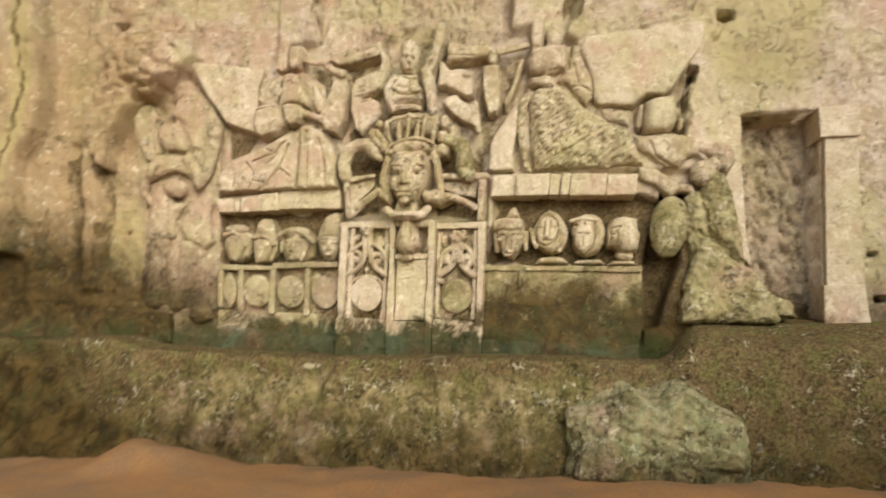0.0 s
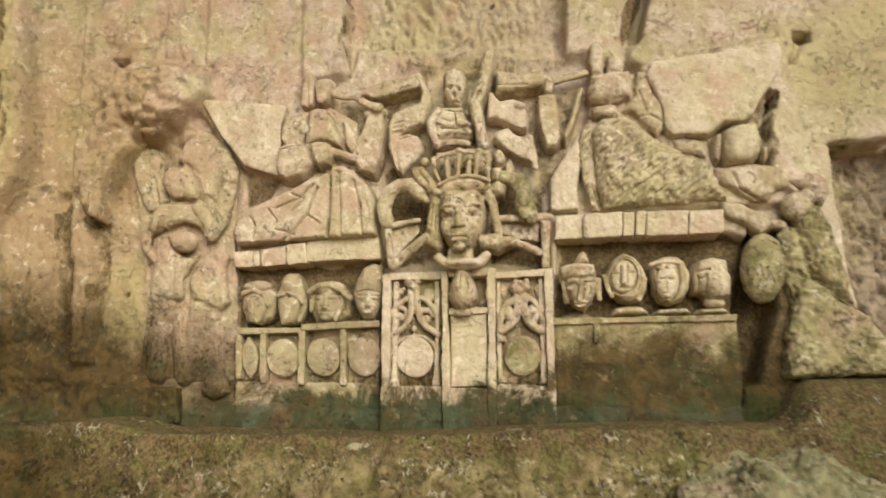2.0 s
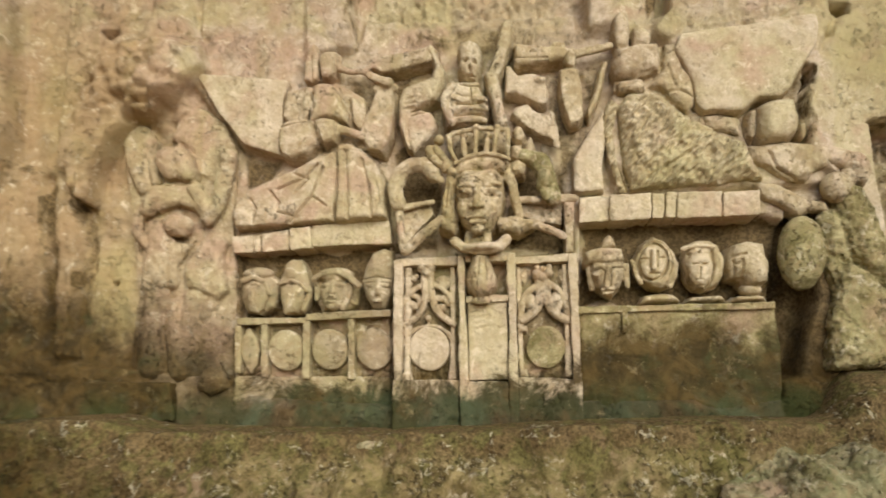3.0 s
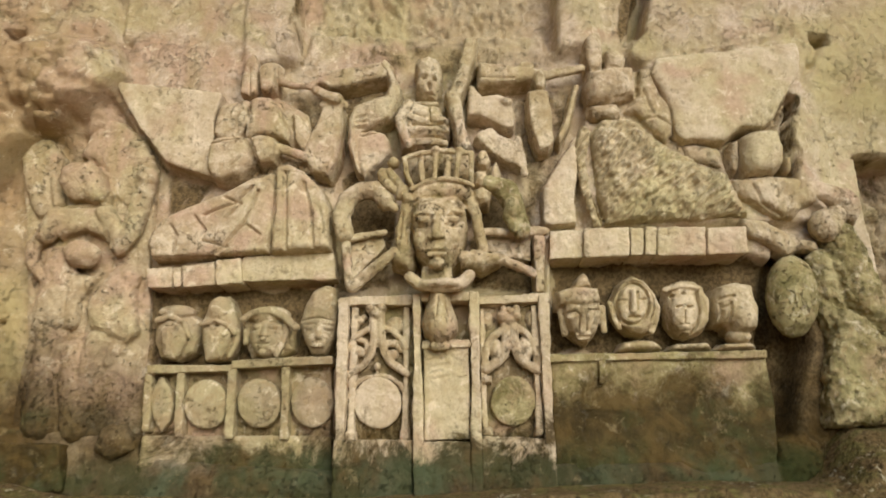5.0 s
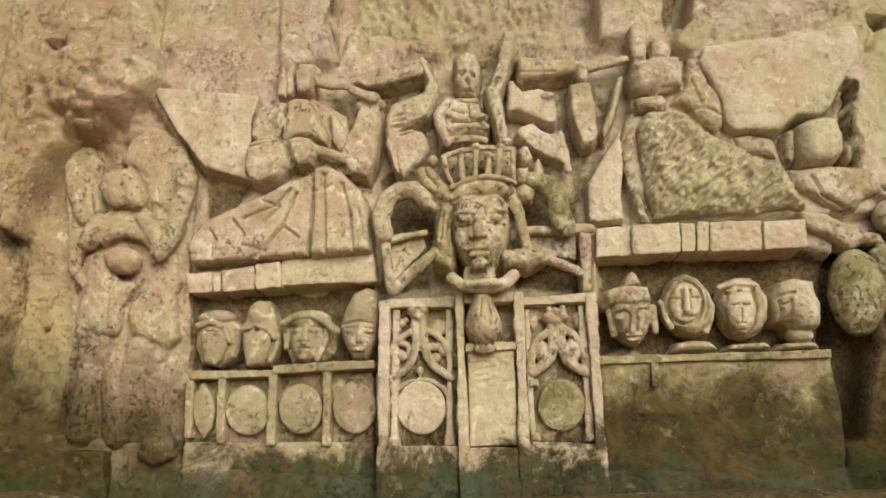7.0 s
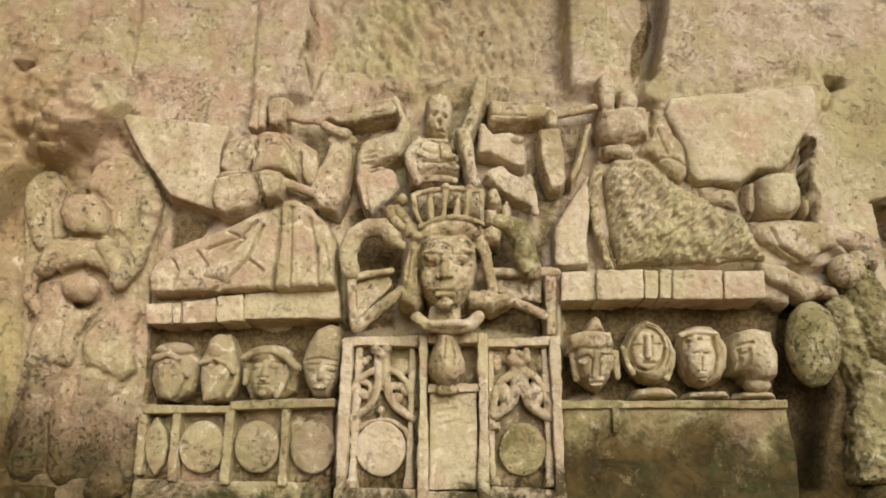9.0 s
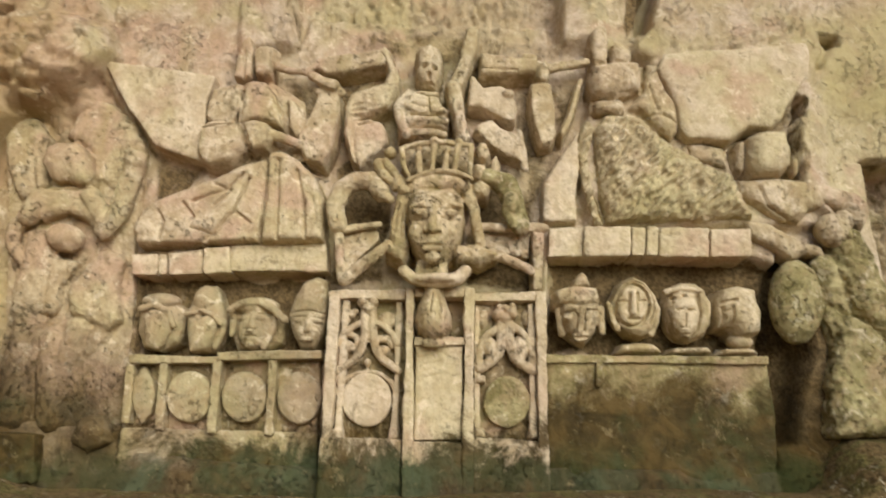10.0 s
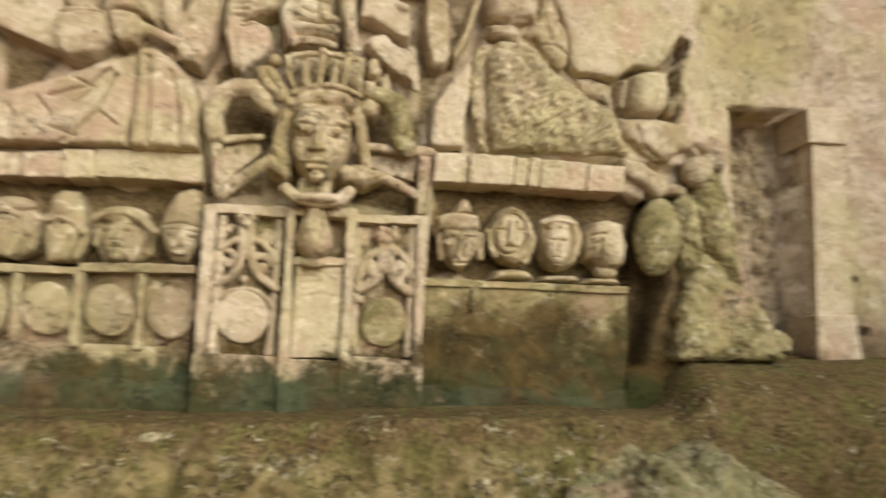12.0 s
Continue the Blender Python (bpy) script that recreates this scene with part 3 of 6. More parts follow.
crag = 0.15 * step((-2.55 - gx) / 0.4) * step((gz - 3.3) / 0.4) + 0.85 * np.exp(-(((gx + 3.3) / 0.62) ** 4 + ((gz - 4.45) / 0.5) ** 4))
h += crag * (0.09 - np.abs(lumps(gx, gx * 0 + 7, gz, ((0.12, 1.6), (0.07, 4.5), (0.03, 12)))))
cut = np.exp(-(((gx + 0.35) / 0.95) ** 4 + ((gz - 5.3) / 0.75) ** 4)) + step((gx - 2.8) / 0.1) * step((3.5 - gx) / 0.1) * step((3.5 - gz) / 0.1) * step((gz - 1.6) / 0.2)
h += cut * lumps(gx * 14 + gz * 5, gx * 0 + 2, gz * 4.5 - gx * 1.5, ((0.044, 1.0), (0.050, 2.3), (0.034, 4.9)))
for hx, hz, half in HOLES:
    h -= 0.45 * step((half - np.maximum(np.abs(gx - hx), np.abs(gz - hz) * 1.6)) / 0.03)
wall = link("wall_north", rock_grid(len(xs), len(zs), np.stack([gx, WALL_Y - h, gz], -1)), WALL_STONE)
# one mask for soil and painted shade, with wobbled borders
soil_shade = np.zeros(gx.shape)
for amount, soft, outline in SOIL_SHADE:
    soil_shade = np.maximum(soil_shade, amount * step(inside(gx + wob_x * 2, gz + wob_z * 2, outline) / soft + 0.5))
bloom = np.zeros(gx.shape)
for amount, soft, outline in BLOOM:
    bloom = np.maximum(bloom, amount * step(inside(gx + wob_x, gz + wob_z, outline) / soft + 0.5))
wall.data.attributes.new("bloom", "FLOAT", "POINT").data.foreach_set("value", bloom.ravel())
wall.data.attributes.new("soil_shade", "FLOAT", "POINT").data.foreach_set("value", soil_shade.ravel())
tagged(wall, "pale beige limestone quarry wall carved in relief, stained below", "wall", kind="structure")

# ---- ledge, ground and the rock that closes the place ----
px, ps = np.meshgrid(np.arange(-7, 7.01, 0.03), np.linspace(0, 1, 70))
turn_x = np.clip((px - 1.98) / 0.4, 0, 1)
top = 1.27 + 0.02 * np.sin(px * 1.7) + 0.34 * step(turn_x) + 0.10 * step((-2.6 - px) / 0.6)
lip = 6.45 - 0.05 * np.sin(px * 2.1 + 1)
bulge = 0.30 * np.exp(-((px - 1.75) / 0.75) ** 2)
foot = 5.95 - bulge * 1.5 - 0.35 * step((px - 2.4) / 1.0)
flat = np.clip(ps / 0.25, 0, 1)
fall = np.clip((ps - 0.25) / 0.75, 0, 1)
ly = 7.15 + (lip - 7.15) * flat + (foot - lip) * fall ** 1.3
lz = top - 0.06 * flat - 0.14 * step(turn_x) * flat ** 2 - (top + 0.25) * fall ** (0.85 + 0 * px)
lz -= bulge * 0.25 * np.sin(fall * math.pi)
puff = lumps(px, ly, lz, ((0.11, 1.7), (0.06, 4.5), (0.035, 12), (0.016, 30)))
wake = step(ps / 0.3)
ledge = link("rock_ledge", rock_grid(px.shape[1], px.shape[0], np.stack([px, ly - puff * wake, lz + puff * 0.35 * wake], -1)[::-1]), LEDGE)
cover = 0.95 * step((0.40 - ps) / 0.18) + 0.95 * step((-1.9 - px) / 0.9) + 0.95 * step((px - 2.0) / 0.5)
ledge.data.attributes.new("soil_shade", "FLOAT", "POINT").data.foreach_set("value", np.clip(cover, 0, 1)[::-1].ravel().copy())
tagged(ledge, "rough dark olive rock ledge below the carvings, mossy", "rock ledge", kind="structure")

ux, uy = np.meshgrid(np.arange(-9, 9.01, 0.06), np.arange(-8, 7.3, 0.06))
rise = (0.13 + 0.12 * step((ux + 2.6) / 1.5)) * step((uy - 2.5) / 3.4) + 0.10 * np.exp(-((ux + 2.9) / 0.9) ** 2 - ((uy - 6.3) / 0.6) ** 2) + (0.05 + 0.04 * step((-1.2 - ux) / 0.8) + 0.07 * step((ux - 0.6) / 1.0)) * step((uy - 4.3) / 1.4)
rise += 0.16 * np.exp(-((ux + 2.5) / 0.38) ** 4 - ((uy - 6.15) / 0.36) ** 4) * (1 + 0.8 * np.sin(ux * 9 + uy * 4) * 0.3) + 0.12 * np.exp(-((ux + 2.05) / 0.3) ** 2 - ((uy - 6.0) / 0.3) ** 2)
uz = rise + lumps(ux, uy, ux * 0, ((0.05, 0.9), (0.02, 3), (0.008, 9))) - 0.02
floor = link("floor", rock_grid(ux.shape[1], ux.shape[0], np.stack([ux, uy, uz], -1)), CLAY)
tagged(floor, "bare orange-brown clay floor, uneven, rising to the wall", "floor", kind="structure")


def slab(name, x0, x1, y0, y1, z0, z1, material, label, category):
    bm = bmesh.new()
    bmesh.ops.create_cube(bm, size=1)
    for v in bm.verts:
        v.co = Vector((x0 + (v.co.x + 0.5) * (x1 - x0), y0 + (v.co.y + 0.5) * (y1 - y0), z0 + (v.co.z + 0.5) * (z1 - z0)))
    bmesh.ops.subdivide_edges(bm, edges=bm.edges, cuts=14, use_grid_fill=True)
    for v in bm.verts:
        v.co += 0.12 * noise.noise_vector(v.co * 0.7)
    me = bpy.data.meshes.new(name)
    bm.to_mesh(me)
    bm.free()
    return tagged(link(name, me, material), label, category, kind="structure")


slab("wall_rock_upper", -9, 9, 7.15, 8.2, 6.3, 9.5, WALL_STONE, "rough limestone face above the carvings", "wall")
slab("wall_rock_west", -9.5, -5.7, 6.9, 8.2, -0.5, 6.7, WALL_STONE, "rough limestone face beside the carvings", "wall")
slab("wall_rock_east", 5.7, 9.5, 6.9, 8.2, -0.5, 6.7, WALL_STONE, "rough limestone face beside the carvings", "wall")
# unseen; added close in to cut sky light from the west
slab("unseen_wall_west", -7.4, -6.3, -6, 7.4, -0.5, 9.0, WALL_STONE, "rough limestone side wall, unseen and added", "wall")
slab("wall_east", 8.6, 9.6, -8, 7.4, -0.5, 5.0, WALL_STONE, "rough limestone side wall, unseen and added", "wall")
slab("wall_south", -9.6, 9.6, -9, -7.8, -0.5, 1.6, WALL_STONE, "low rough limestone bank", "wall")
# unseen; added to block the overhead sky and make the light more frontal
slab("ceiling", -9.6, 9.6, 3.0, 8.2, 8.0, 9.6, WALL_STONE, "rough overhanging limestone ceiling, unseen and added", "ceiling")
slab("ground", -300, 300, -300, 300, -3, -0.6, CLAY, "bare clay ground round the quarry", "ground")

# ---- slabs on the wall ----
tagged(carve("stone_slab", [
    ('p', -0.12, 0.1, [(-2.736, 4.265), (-2.374, 4.221), (-1.892, 4.14), (-1.94, 3.953), (-1.916, 3.453), (-2.06, 3.505), (-2.274, 3.585), (-2.504, 3.873)]),
], SMOOTH, worn=0.005, voxel=0.014), "smooth pale limestone slab shaped like a wing", "stone slab", "wing slabs")
tagged(carve("stone_slab", [
    ('r', -0.12, 0.1, 0.135, 0.05, [(1.409, 4.304), (1.672, 4.331), (2.011, 4.359), (2.48, 4.405), (2.487, 4.278), (2.453, 4.126), (2.279, 3.894), (2.201, 3.757), (2.11, 3.695), (1.959, 3.704), (1.816, 3.603), (1.529, 3.608), (1.465, 3.679), (1.461, 3.86), (1.412, 4.018), (1.346, 4.179)]),
], SMOOTH, worn=0.004, voxel=0.012), "smooth pale limestone slab with a cracked upper edge", "stone slab", "wing slabs")

for name, blocks, label in (("stone_shelf", [
    [('p', -0.2, 0.045, [(-2.364, 2.79), (-2.18, 2.793), (-2.167, 2.639), (-2.334, 2.644)])],
    [('p', -0.2, 0.02, [(-2.187, 2.796), (-2.124, 2.805), (-2.111, 2.65), (-2.174, 2.645)])],
    [('p', -0.2, 0.04, [(-2.111, 2.803), (-1.877, 2.823), (-1.862, 2.649), (-2.098, 2.641)])],
    [('p', -0.2, 0.075, [(-1.861, 2.825), (-1.679, 2.84), (-1.666, 2.654), (-1.841, 2.644)])],
    [('p', -0.2, 0.045, [(-1.682, 2.852), (-1.032, 2.863), (-1.007, 2.668), (-1.668, 2.67)])],
], "pale limestone shelf of joined blocks under the kneeling statue"),
                            ("stone_shelf", [
    [('p', -0.2, 0.06, [(0.51, 2.97), (0.75, 2.973), (0.734, 2.764), (0.494, 2.76)])],
    [('p', -0.2, 0.1, [(0.75, 2.968), (1.063, 2.967), (1.043, 2.759), (0.734, 2.756)])],
    [('p', -0.2, 0.115, [(1.066, 2.961), (1.169, 2.959), (1.143, 2.753), (1.046, 2.754)])],
    [('p', -0.2, 0.09, [(1.184, 2.967), (1.268, 2.967), (1.24, 2.759), (1.158, 2.76)])],
    [('p', -0.2, 0.1, [(1.271, 2.959), (1.596, 2.953), (1.579, 2.75), (1.245, 2.756)])],
    [('p', -0.2, 0.13, [(1.598, 2.942), (1.866, 2.935), (1.845, 2.746), (1.575, 2.741)])],
], "pale limestone shelf of joined blocks over the right row of heads")):
    shelf = base(name, 0, 0, label.replace("the right row", "a row"), "shelf", "stone shelves")
    for q in blocks:
        carve("block", q, SMOOTH, shelf, voxel=0.009, worn=0.007, soften=3, coarse=0.014)

# ---- the panelled chest ----
chest = base("stone_chest", 0, 0, "weathered limestone chest front with four round panels", "chest")
# ground behind the discs, its recess shade put into the stone colour
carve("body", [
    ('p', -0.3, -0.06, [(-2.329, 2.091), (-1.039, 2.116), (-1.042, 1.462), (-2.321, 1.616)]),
], GRIMY_SHADED, chest, voxel=0.014)
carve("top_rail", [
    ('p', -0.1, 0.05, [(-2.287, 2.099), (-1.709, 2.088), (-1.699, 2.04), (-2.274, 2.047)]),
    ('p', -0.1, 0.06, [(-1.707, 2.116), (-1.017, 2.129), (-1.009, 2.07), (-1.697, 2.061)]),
], GREY_BROWN, chest, voxel=0.008, worn=0.005, soften=2)
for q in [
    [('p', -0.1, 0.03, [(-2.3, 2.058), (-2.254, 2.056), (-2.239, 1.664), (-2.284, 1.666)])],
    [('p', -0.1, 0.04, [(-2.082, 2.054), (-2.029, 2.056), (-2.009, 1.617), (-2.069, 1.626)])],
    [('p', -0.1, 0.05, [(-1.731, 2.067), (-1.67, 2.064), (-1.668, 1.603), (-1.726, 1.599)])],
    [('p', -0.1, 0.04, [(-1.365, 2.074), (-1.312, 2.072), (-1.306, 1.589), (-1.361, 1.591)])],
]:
    carve("upright", q, GREY_BROWN, chest, voxel=0.007, worn=0.005, soften=2)
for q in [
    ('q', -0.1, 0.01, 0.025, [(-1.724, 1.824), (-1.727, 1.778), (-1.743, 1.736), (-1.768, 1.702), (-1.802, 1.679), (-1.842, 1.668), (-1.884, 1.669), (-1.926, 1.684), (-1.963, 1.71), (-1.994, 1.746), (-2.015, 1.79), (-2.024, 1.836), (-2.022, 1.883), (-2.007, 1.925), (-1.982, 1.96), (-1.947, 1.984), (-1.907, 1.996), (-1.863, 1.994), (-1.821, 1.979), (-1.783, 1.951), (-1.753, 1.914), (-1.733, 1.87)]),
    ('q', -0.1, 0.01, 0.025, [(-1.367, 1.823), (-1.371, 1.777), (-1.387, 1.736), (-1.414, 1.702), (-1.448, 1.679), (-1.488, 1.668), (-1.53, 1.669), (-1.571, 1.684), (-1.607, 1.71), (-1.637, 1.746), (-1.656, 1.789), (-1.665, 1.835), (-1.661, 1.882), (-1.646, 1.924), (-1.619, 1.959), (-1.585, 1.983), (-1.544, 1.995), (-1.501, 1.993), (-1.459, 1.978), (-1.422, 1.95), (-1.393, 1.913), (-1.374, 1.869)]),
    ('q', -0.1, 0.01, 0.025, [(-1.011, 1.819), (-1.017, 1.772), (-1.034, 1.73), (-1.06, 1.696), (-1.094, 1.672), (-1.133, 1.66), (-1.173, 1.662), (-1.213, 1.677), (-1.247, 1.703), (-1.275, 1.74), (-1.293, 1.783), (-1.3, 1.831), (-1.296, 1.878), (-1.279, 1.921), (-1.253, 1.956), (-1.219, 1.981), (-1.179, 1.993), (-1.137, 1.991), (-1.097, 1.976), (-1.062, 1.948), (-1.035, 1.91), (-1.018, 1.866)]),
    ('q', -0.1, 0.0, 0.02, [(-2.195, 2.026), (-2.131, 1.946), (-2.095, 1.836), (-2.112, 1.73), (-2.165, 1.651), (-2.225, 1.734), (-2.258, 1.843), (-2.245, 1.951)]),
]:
    carve("disc", [q], GREY_BROWN, chest, voxel=0.008, worn=0.004)
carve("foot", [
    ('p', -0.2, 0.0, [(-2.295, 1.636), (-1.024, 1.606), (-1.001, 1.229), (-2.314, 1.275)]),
], GREY_BROWN, chest, voxel=0.012)

block = base("stone_block", 0, 0, "broad limestone block, brown with damp, carrying four heads", "stone block")
carve("body", [
    ('p', -0.3, 0.04, [(0.451, 2.072), (1.906, 2.071), (1.907, 1.684), (1.852, 1.225), (0.421, 1.149)]),
], BLOCK, block, voxel=0.014, worn=0.006)
carve("rim", [
    ('p', -0.1, 0.07, [(0.442, 2.098), (1.898, 2.081), (1.892, 2.031), (0.444, 2.043)]),
], BLOCK, block, voxel=0.009, worn=0.005)
carve("lip", [
    ('p', -0.1, 0.075, [(0.776, 2.046), (0.819, 2.044), (0.799, 1.885), (0.763, 1.886)]),
], BLOCK, block, voxel=0.008, worn=0.005)

# ---- the pedestal ----
pedestal = base("pedestal", 0, 0, "carved limestone pedestal with gothic tracery panels, dark at its foot", "pedestal")
# ground behind the tracery, darkened in colour to read as recess shade
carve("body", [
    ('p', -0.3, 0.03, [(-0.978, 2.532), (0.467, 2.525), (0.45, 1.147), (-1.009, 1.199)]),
], GRIMY_SHADED, pedestal, voxel=0.014)
for q in [*[
    [('p', -0.05, 0.14, [(-0.974, 2.503), (-0.902, 2.507), (-0.917, 1.543), (-0.98, 1.545)])],
    [('p', -0.05, 0.13, [(-0.904, 2.517), (-0.467, 2.518), (-0.469, 2.45), (-0.904, 2.456)])],
    [('p', -0.05, 0.09, [(-0.884, 2.448), (-0.846, 2.45), (-0.861, 1.608), (-0.904, 1.61)])],
    [('p', -0.05, 0.09, [(-0.529, 2.446), (-0.491, 2.444), (-0.51, 1.594), (-0.545, 1.596)])],
], *[
    [('p', -0.05, 0.14, [(0.391, 2.495), (0.458, 2.5), (0.426, 1.172), (0.366, 1.174)])],
    [('p', -0.05, 0.13, [(-0.023, 2.496), (0.46, 2.51), (0.457, 2.441), (-0.027, 2.435)])],
    [('p', -0.05, 0.09, [(-0.012, 2.42), (0.025, 2.419), (0.014, 1.624), (-0.028, 1.626)])],
    [('p', -0.05, 0.09, [(0.343, 2.433), (0.38, 2.431), (0.371, 1.61), (0.329, 1.611)])],
], *[
    [('p', 0.0, 0.2, [(-0.462, 2.51), (-0.407, 2.511), (-0.403, 1.205), (-0.467, 1.208)])],
    [('p', 0.0, 0.2, [(-0.075, 2.513), (-0.016, 2.513), (-0.044, 1.193), (-0.107, 1.195)])],
    [('p', 0.0, 0.19, [(-0.407, 2.513), (-0.075, 2.515), (-0.078, 2.455), (-0.409, 2.453)])],
    [('p', 0.0, 0.19, [(-0.414, 1.546), (-0.078, 1.546), (-0.088, 1.178), (-0.428, 1.19)])],
]]:
    carve("frame_strip", q, SMOOTH, pedestal, voxel=0.0075, worn=0.0075, soften=2, coarse=0.012)
carve("foot_panel", [
    ('p', 0.0, 0.16, [(-0.988, 1.575), (-0.471, 1.562), (-0.47, 1.189), (-0.992, 1.208)]),
], CARVED, pedestal, voxel=0.010, soften=2)
carve("foot_panel", [
    ('p', 0.0, 0.14, [(-0.05, 1.575), (0.408, 1.557), (0.394, 1.157), (-0.073, 1.174)]),
], CARVED, pedestal, voxel=0.010, soften=2)
carve("centre_panel", [
    ('p', 0.0, 0.16, [(-0.393, 2.152), (-0.096, 2.146), (-0.104, 1.551), (-0.402, 1.556)]),
    ('g', 0.007, 0.014, [(-0.379, 2.061), (-0.318, 2.075), (-0.264, 2.065)]),
    ('g', 0.007, 0.014, [(-0.343, 2.019), (-0.228, 2.04)]),
    ('g', 0.006, 0.012, [(-0.357, 1.977), (-0.278, 1.991)]),
    ('g', 0.006, 0.012, [(-0.228, 2.097), (-0.185, 2.069)]),
    ('g', 0.007, 0.014, [(-0.328, 1.942), (-0.242, 1.956)]),
], SMOOTH, pedestal, voxel=0.009, worn=0.005, soften=2)
carve("centre_sill", [
    ('p', 0.1, 0.185, [(-0.404, 2.192), (-0.08, 2.192), (-0.083, 2.141), (-0.406, 2.142)]),
], SMOOTH, pedestal, voxel=0.007, worn=0.005)
carve("disc", [
    ('q', 0.0, 0.08, 0.095, [(-0.547, 1.802), (-0.555, 1.754), (-0.575, 1.711), (-0.606, 1.676), (-0.645, 1.652), (-0.689, 1.641), (-0.734, 1.642), (-0.778, 1.658), (-0.816, 1.685), (-0.846, 1.722), (-0.865, 1.767), (-0.872, 1.815), (-0.865, 1.863), (-0.845, 1.907), (-0.814, 1.944), (-0.775, 1.969), (-0.73, 1.981), (-0.683, 1.979), (-0.638, 1.963), (-0.599, 1.934), (-0.57, 1.896), (-0.552, 1.85)]),
], SMOOTH, pedestal, voxel=0.008, worn=0.004)
carve("disc", [
    ('q', 0.0, 0.08, 0.095, [(0.339, 1.788), (0.328, 1.743), (0.307, 1.702), (0.276, 1.669), (0.237, 1.646), (0.195, 1.635), (0.152, 1.637), (0.112, 1.651), (0.078, 1.677), (0.052, 1.713), (0.037, 1.755), (0.034, 1.801), (0.043, 1.847), (0.065, 1.889), (0.096, 1.923), (0.135, 1.947), (0.178, 1.959), (0.222, 1.957), (0.263, 1.941), (0.297, 1.914), (0.323, 1.878), (0.337, 1.835)]),
], MOSSY, pedestal, "lichen-spotted disc", voxel=0.008, worn=0.005)
carve("tracery", [
    ('c', -0.738, 2.418, 0.085, -0.731, 2.224, 0.085, 0.032, 0.031),
    ('c', -0.731, 2.224, 0.085, -0.75, 2.132, 0.085, 0.031, 0.03),
    ('c', -0.75, 2.132, 0.085, -0.795, 2.059, 0.085, 0.03, 0.029),
    ('c', -0.795, 2.059, 0.085, -0.862, 2.016, 0.085, 0.029, 0.028),
    ('c', -0.862, 2.016, 0.085, -0.912, 1.984, 0.085, 0.028, 0.028),
    ('c', -0.693, 2.418, 0.085, -0.683, 2.224, 0.085, 0.032, 0.031),
    ('c', -0.683, 2.224, 0.085, -0.662, 2.132, 0.085, 0.031, 0.03),
    ('c', -0.662, 2.132, 0.085, -0.612, 2.059, 0.085, 0.03, 0.029),
    ('c', -0.612, 2.059, 0.085, -0.549, 2.016, 0.085, 0.029, 0.028),
    ('c', -0.549, 2.016, 0.085, -0.512, 1.991, 0.085, 0.028, 0.028),
    ('c', -0.903, 2.158, 0.08, -0.869, 2.239, 0.08, 0.022, 0.022),
    ('c', -0.869, 2.239, 0.08, -0.808, 2.28, 0.08, 0.022, 0.022),
    ('c', -0.808, 2.28, 0.08, -0.742, 2.31, 0.08, 0.022, 0.022),
    ('c', -0.682, 2.31, 0.08, -0.607, 2.28, 0.08, 0.022, 0.022),
    ('c', -0.607, 2.28, 0.08, -0.55, 2.228, 0.08, 0.022, 0.022),
    ('c', -0.55, 2.228, 0.08, -0.519, 2.162, 0.08, 0.022, 0.022),
    ('e', -0.753, 2.436, 0.09, 0.036, 0.036, 0.05, 0),
    ('e', -0.678, 2.444, 0.09, 0.036, 0.036, 0.05, 0),
    ('e', -0.714, 2.395, 0.09, 0.036, 0.04, 0.06, 0),
    ('e', -0.588, 2.323, 0.05, 0.068, 0.06, 0.05, 0),
    ('e', -0.826, 2.357, 0.05, 0.028, 0.024, 0.04, 0),
    ('e', -0.862, 2.319, 0.05, 0.028, 0.028, 0.04, 0),
    ('e', -0.801, 2.384, 0.05, 0.024, 0.024, 0.04, 0),
    ('e', -0.846, 2.38, 0.05, 0.024, 0.02, 0.04, 0),
    ('c', -0.838, 2.228, 0.06, -0.793, 2.216, 0.06, 0.024, 0.022),
    ('c', -0.793, 2.216, 0.06, -0.776, 2.168, 0.06, 0.022, 0.021),
    ('c', -0.776, 2.168, 0.06, -0.808, 2.124, 0.06, 0.021, 0.02),
    ('e', -0.844, 2.148, 0.05, 0.04, 0.044, 0.05, 0),
    ('c', -0.644, 2.198, 0.06, -0.584, 2.202, 0.06, 0.028, 0.024),
    ('c', -0.584, 2.202, 0.06, -0.554, 2.154, 0.06, 0.024, 0.02),
    ('e', -0.613, 2.119, 0.05, 0.044, 0.036, 0.05, 0),
    ('e', -0.713, 2.044, 0.06, 0.028, 0.036, 0.05, 0),
    ('c', -0.893, 1.857, 0.07, -0.864, 1.928, 0.07, 0.02, 0.02),
    ('c', -0.864, 1.928, 0.07, -0.793, 1.971, 0.07, 0.02, 0.02),
    ('c', -0.793, 1.971, 0.07, -0.71, 1.986, 0.07, 0.02, 0.02),
    ('c', -0.71, 1.986, 0.07, -0.629, 1.971, 0.07, 0.02, 0.02),
    ('c', -0.629, 1.971, 0.07, -0.562, 1.925, 0.07, 0.02, 0.02),
    ('c', -0.562, 1.925, 0.07, -0.524, 1.858, 0.07, 0.02, 0.02),
], CARVED, pedestal, voxel=0.006, worn=0.004, soften=2)
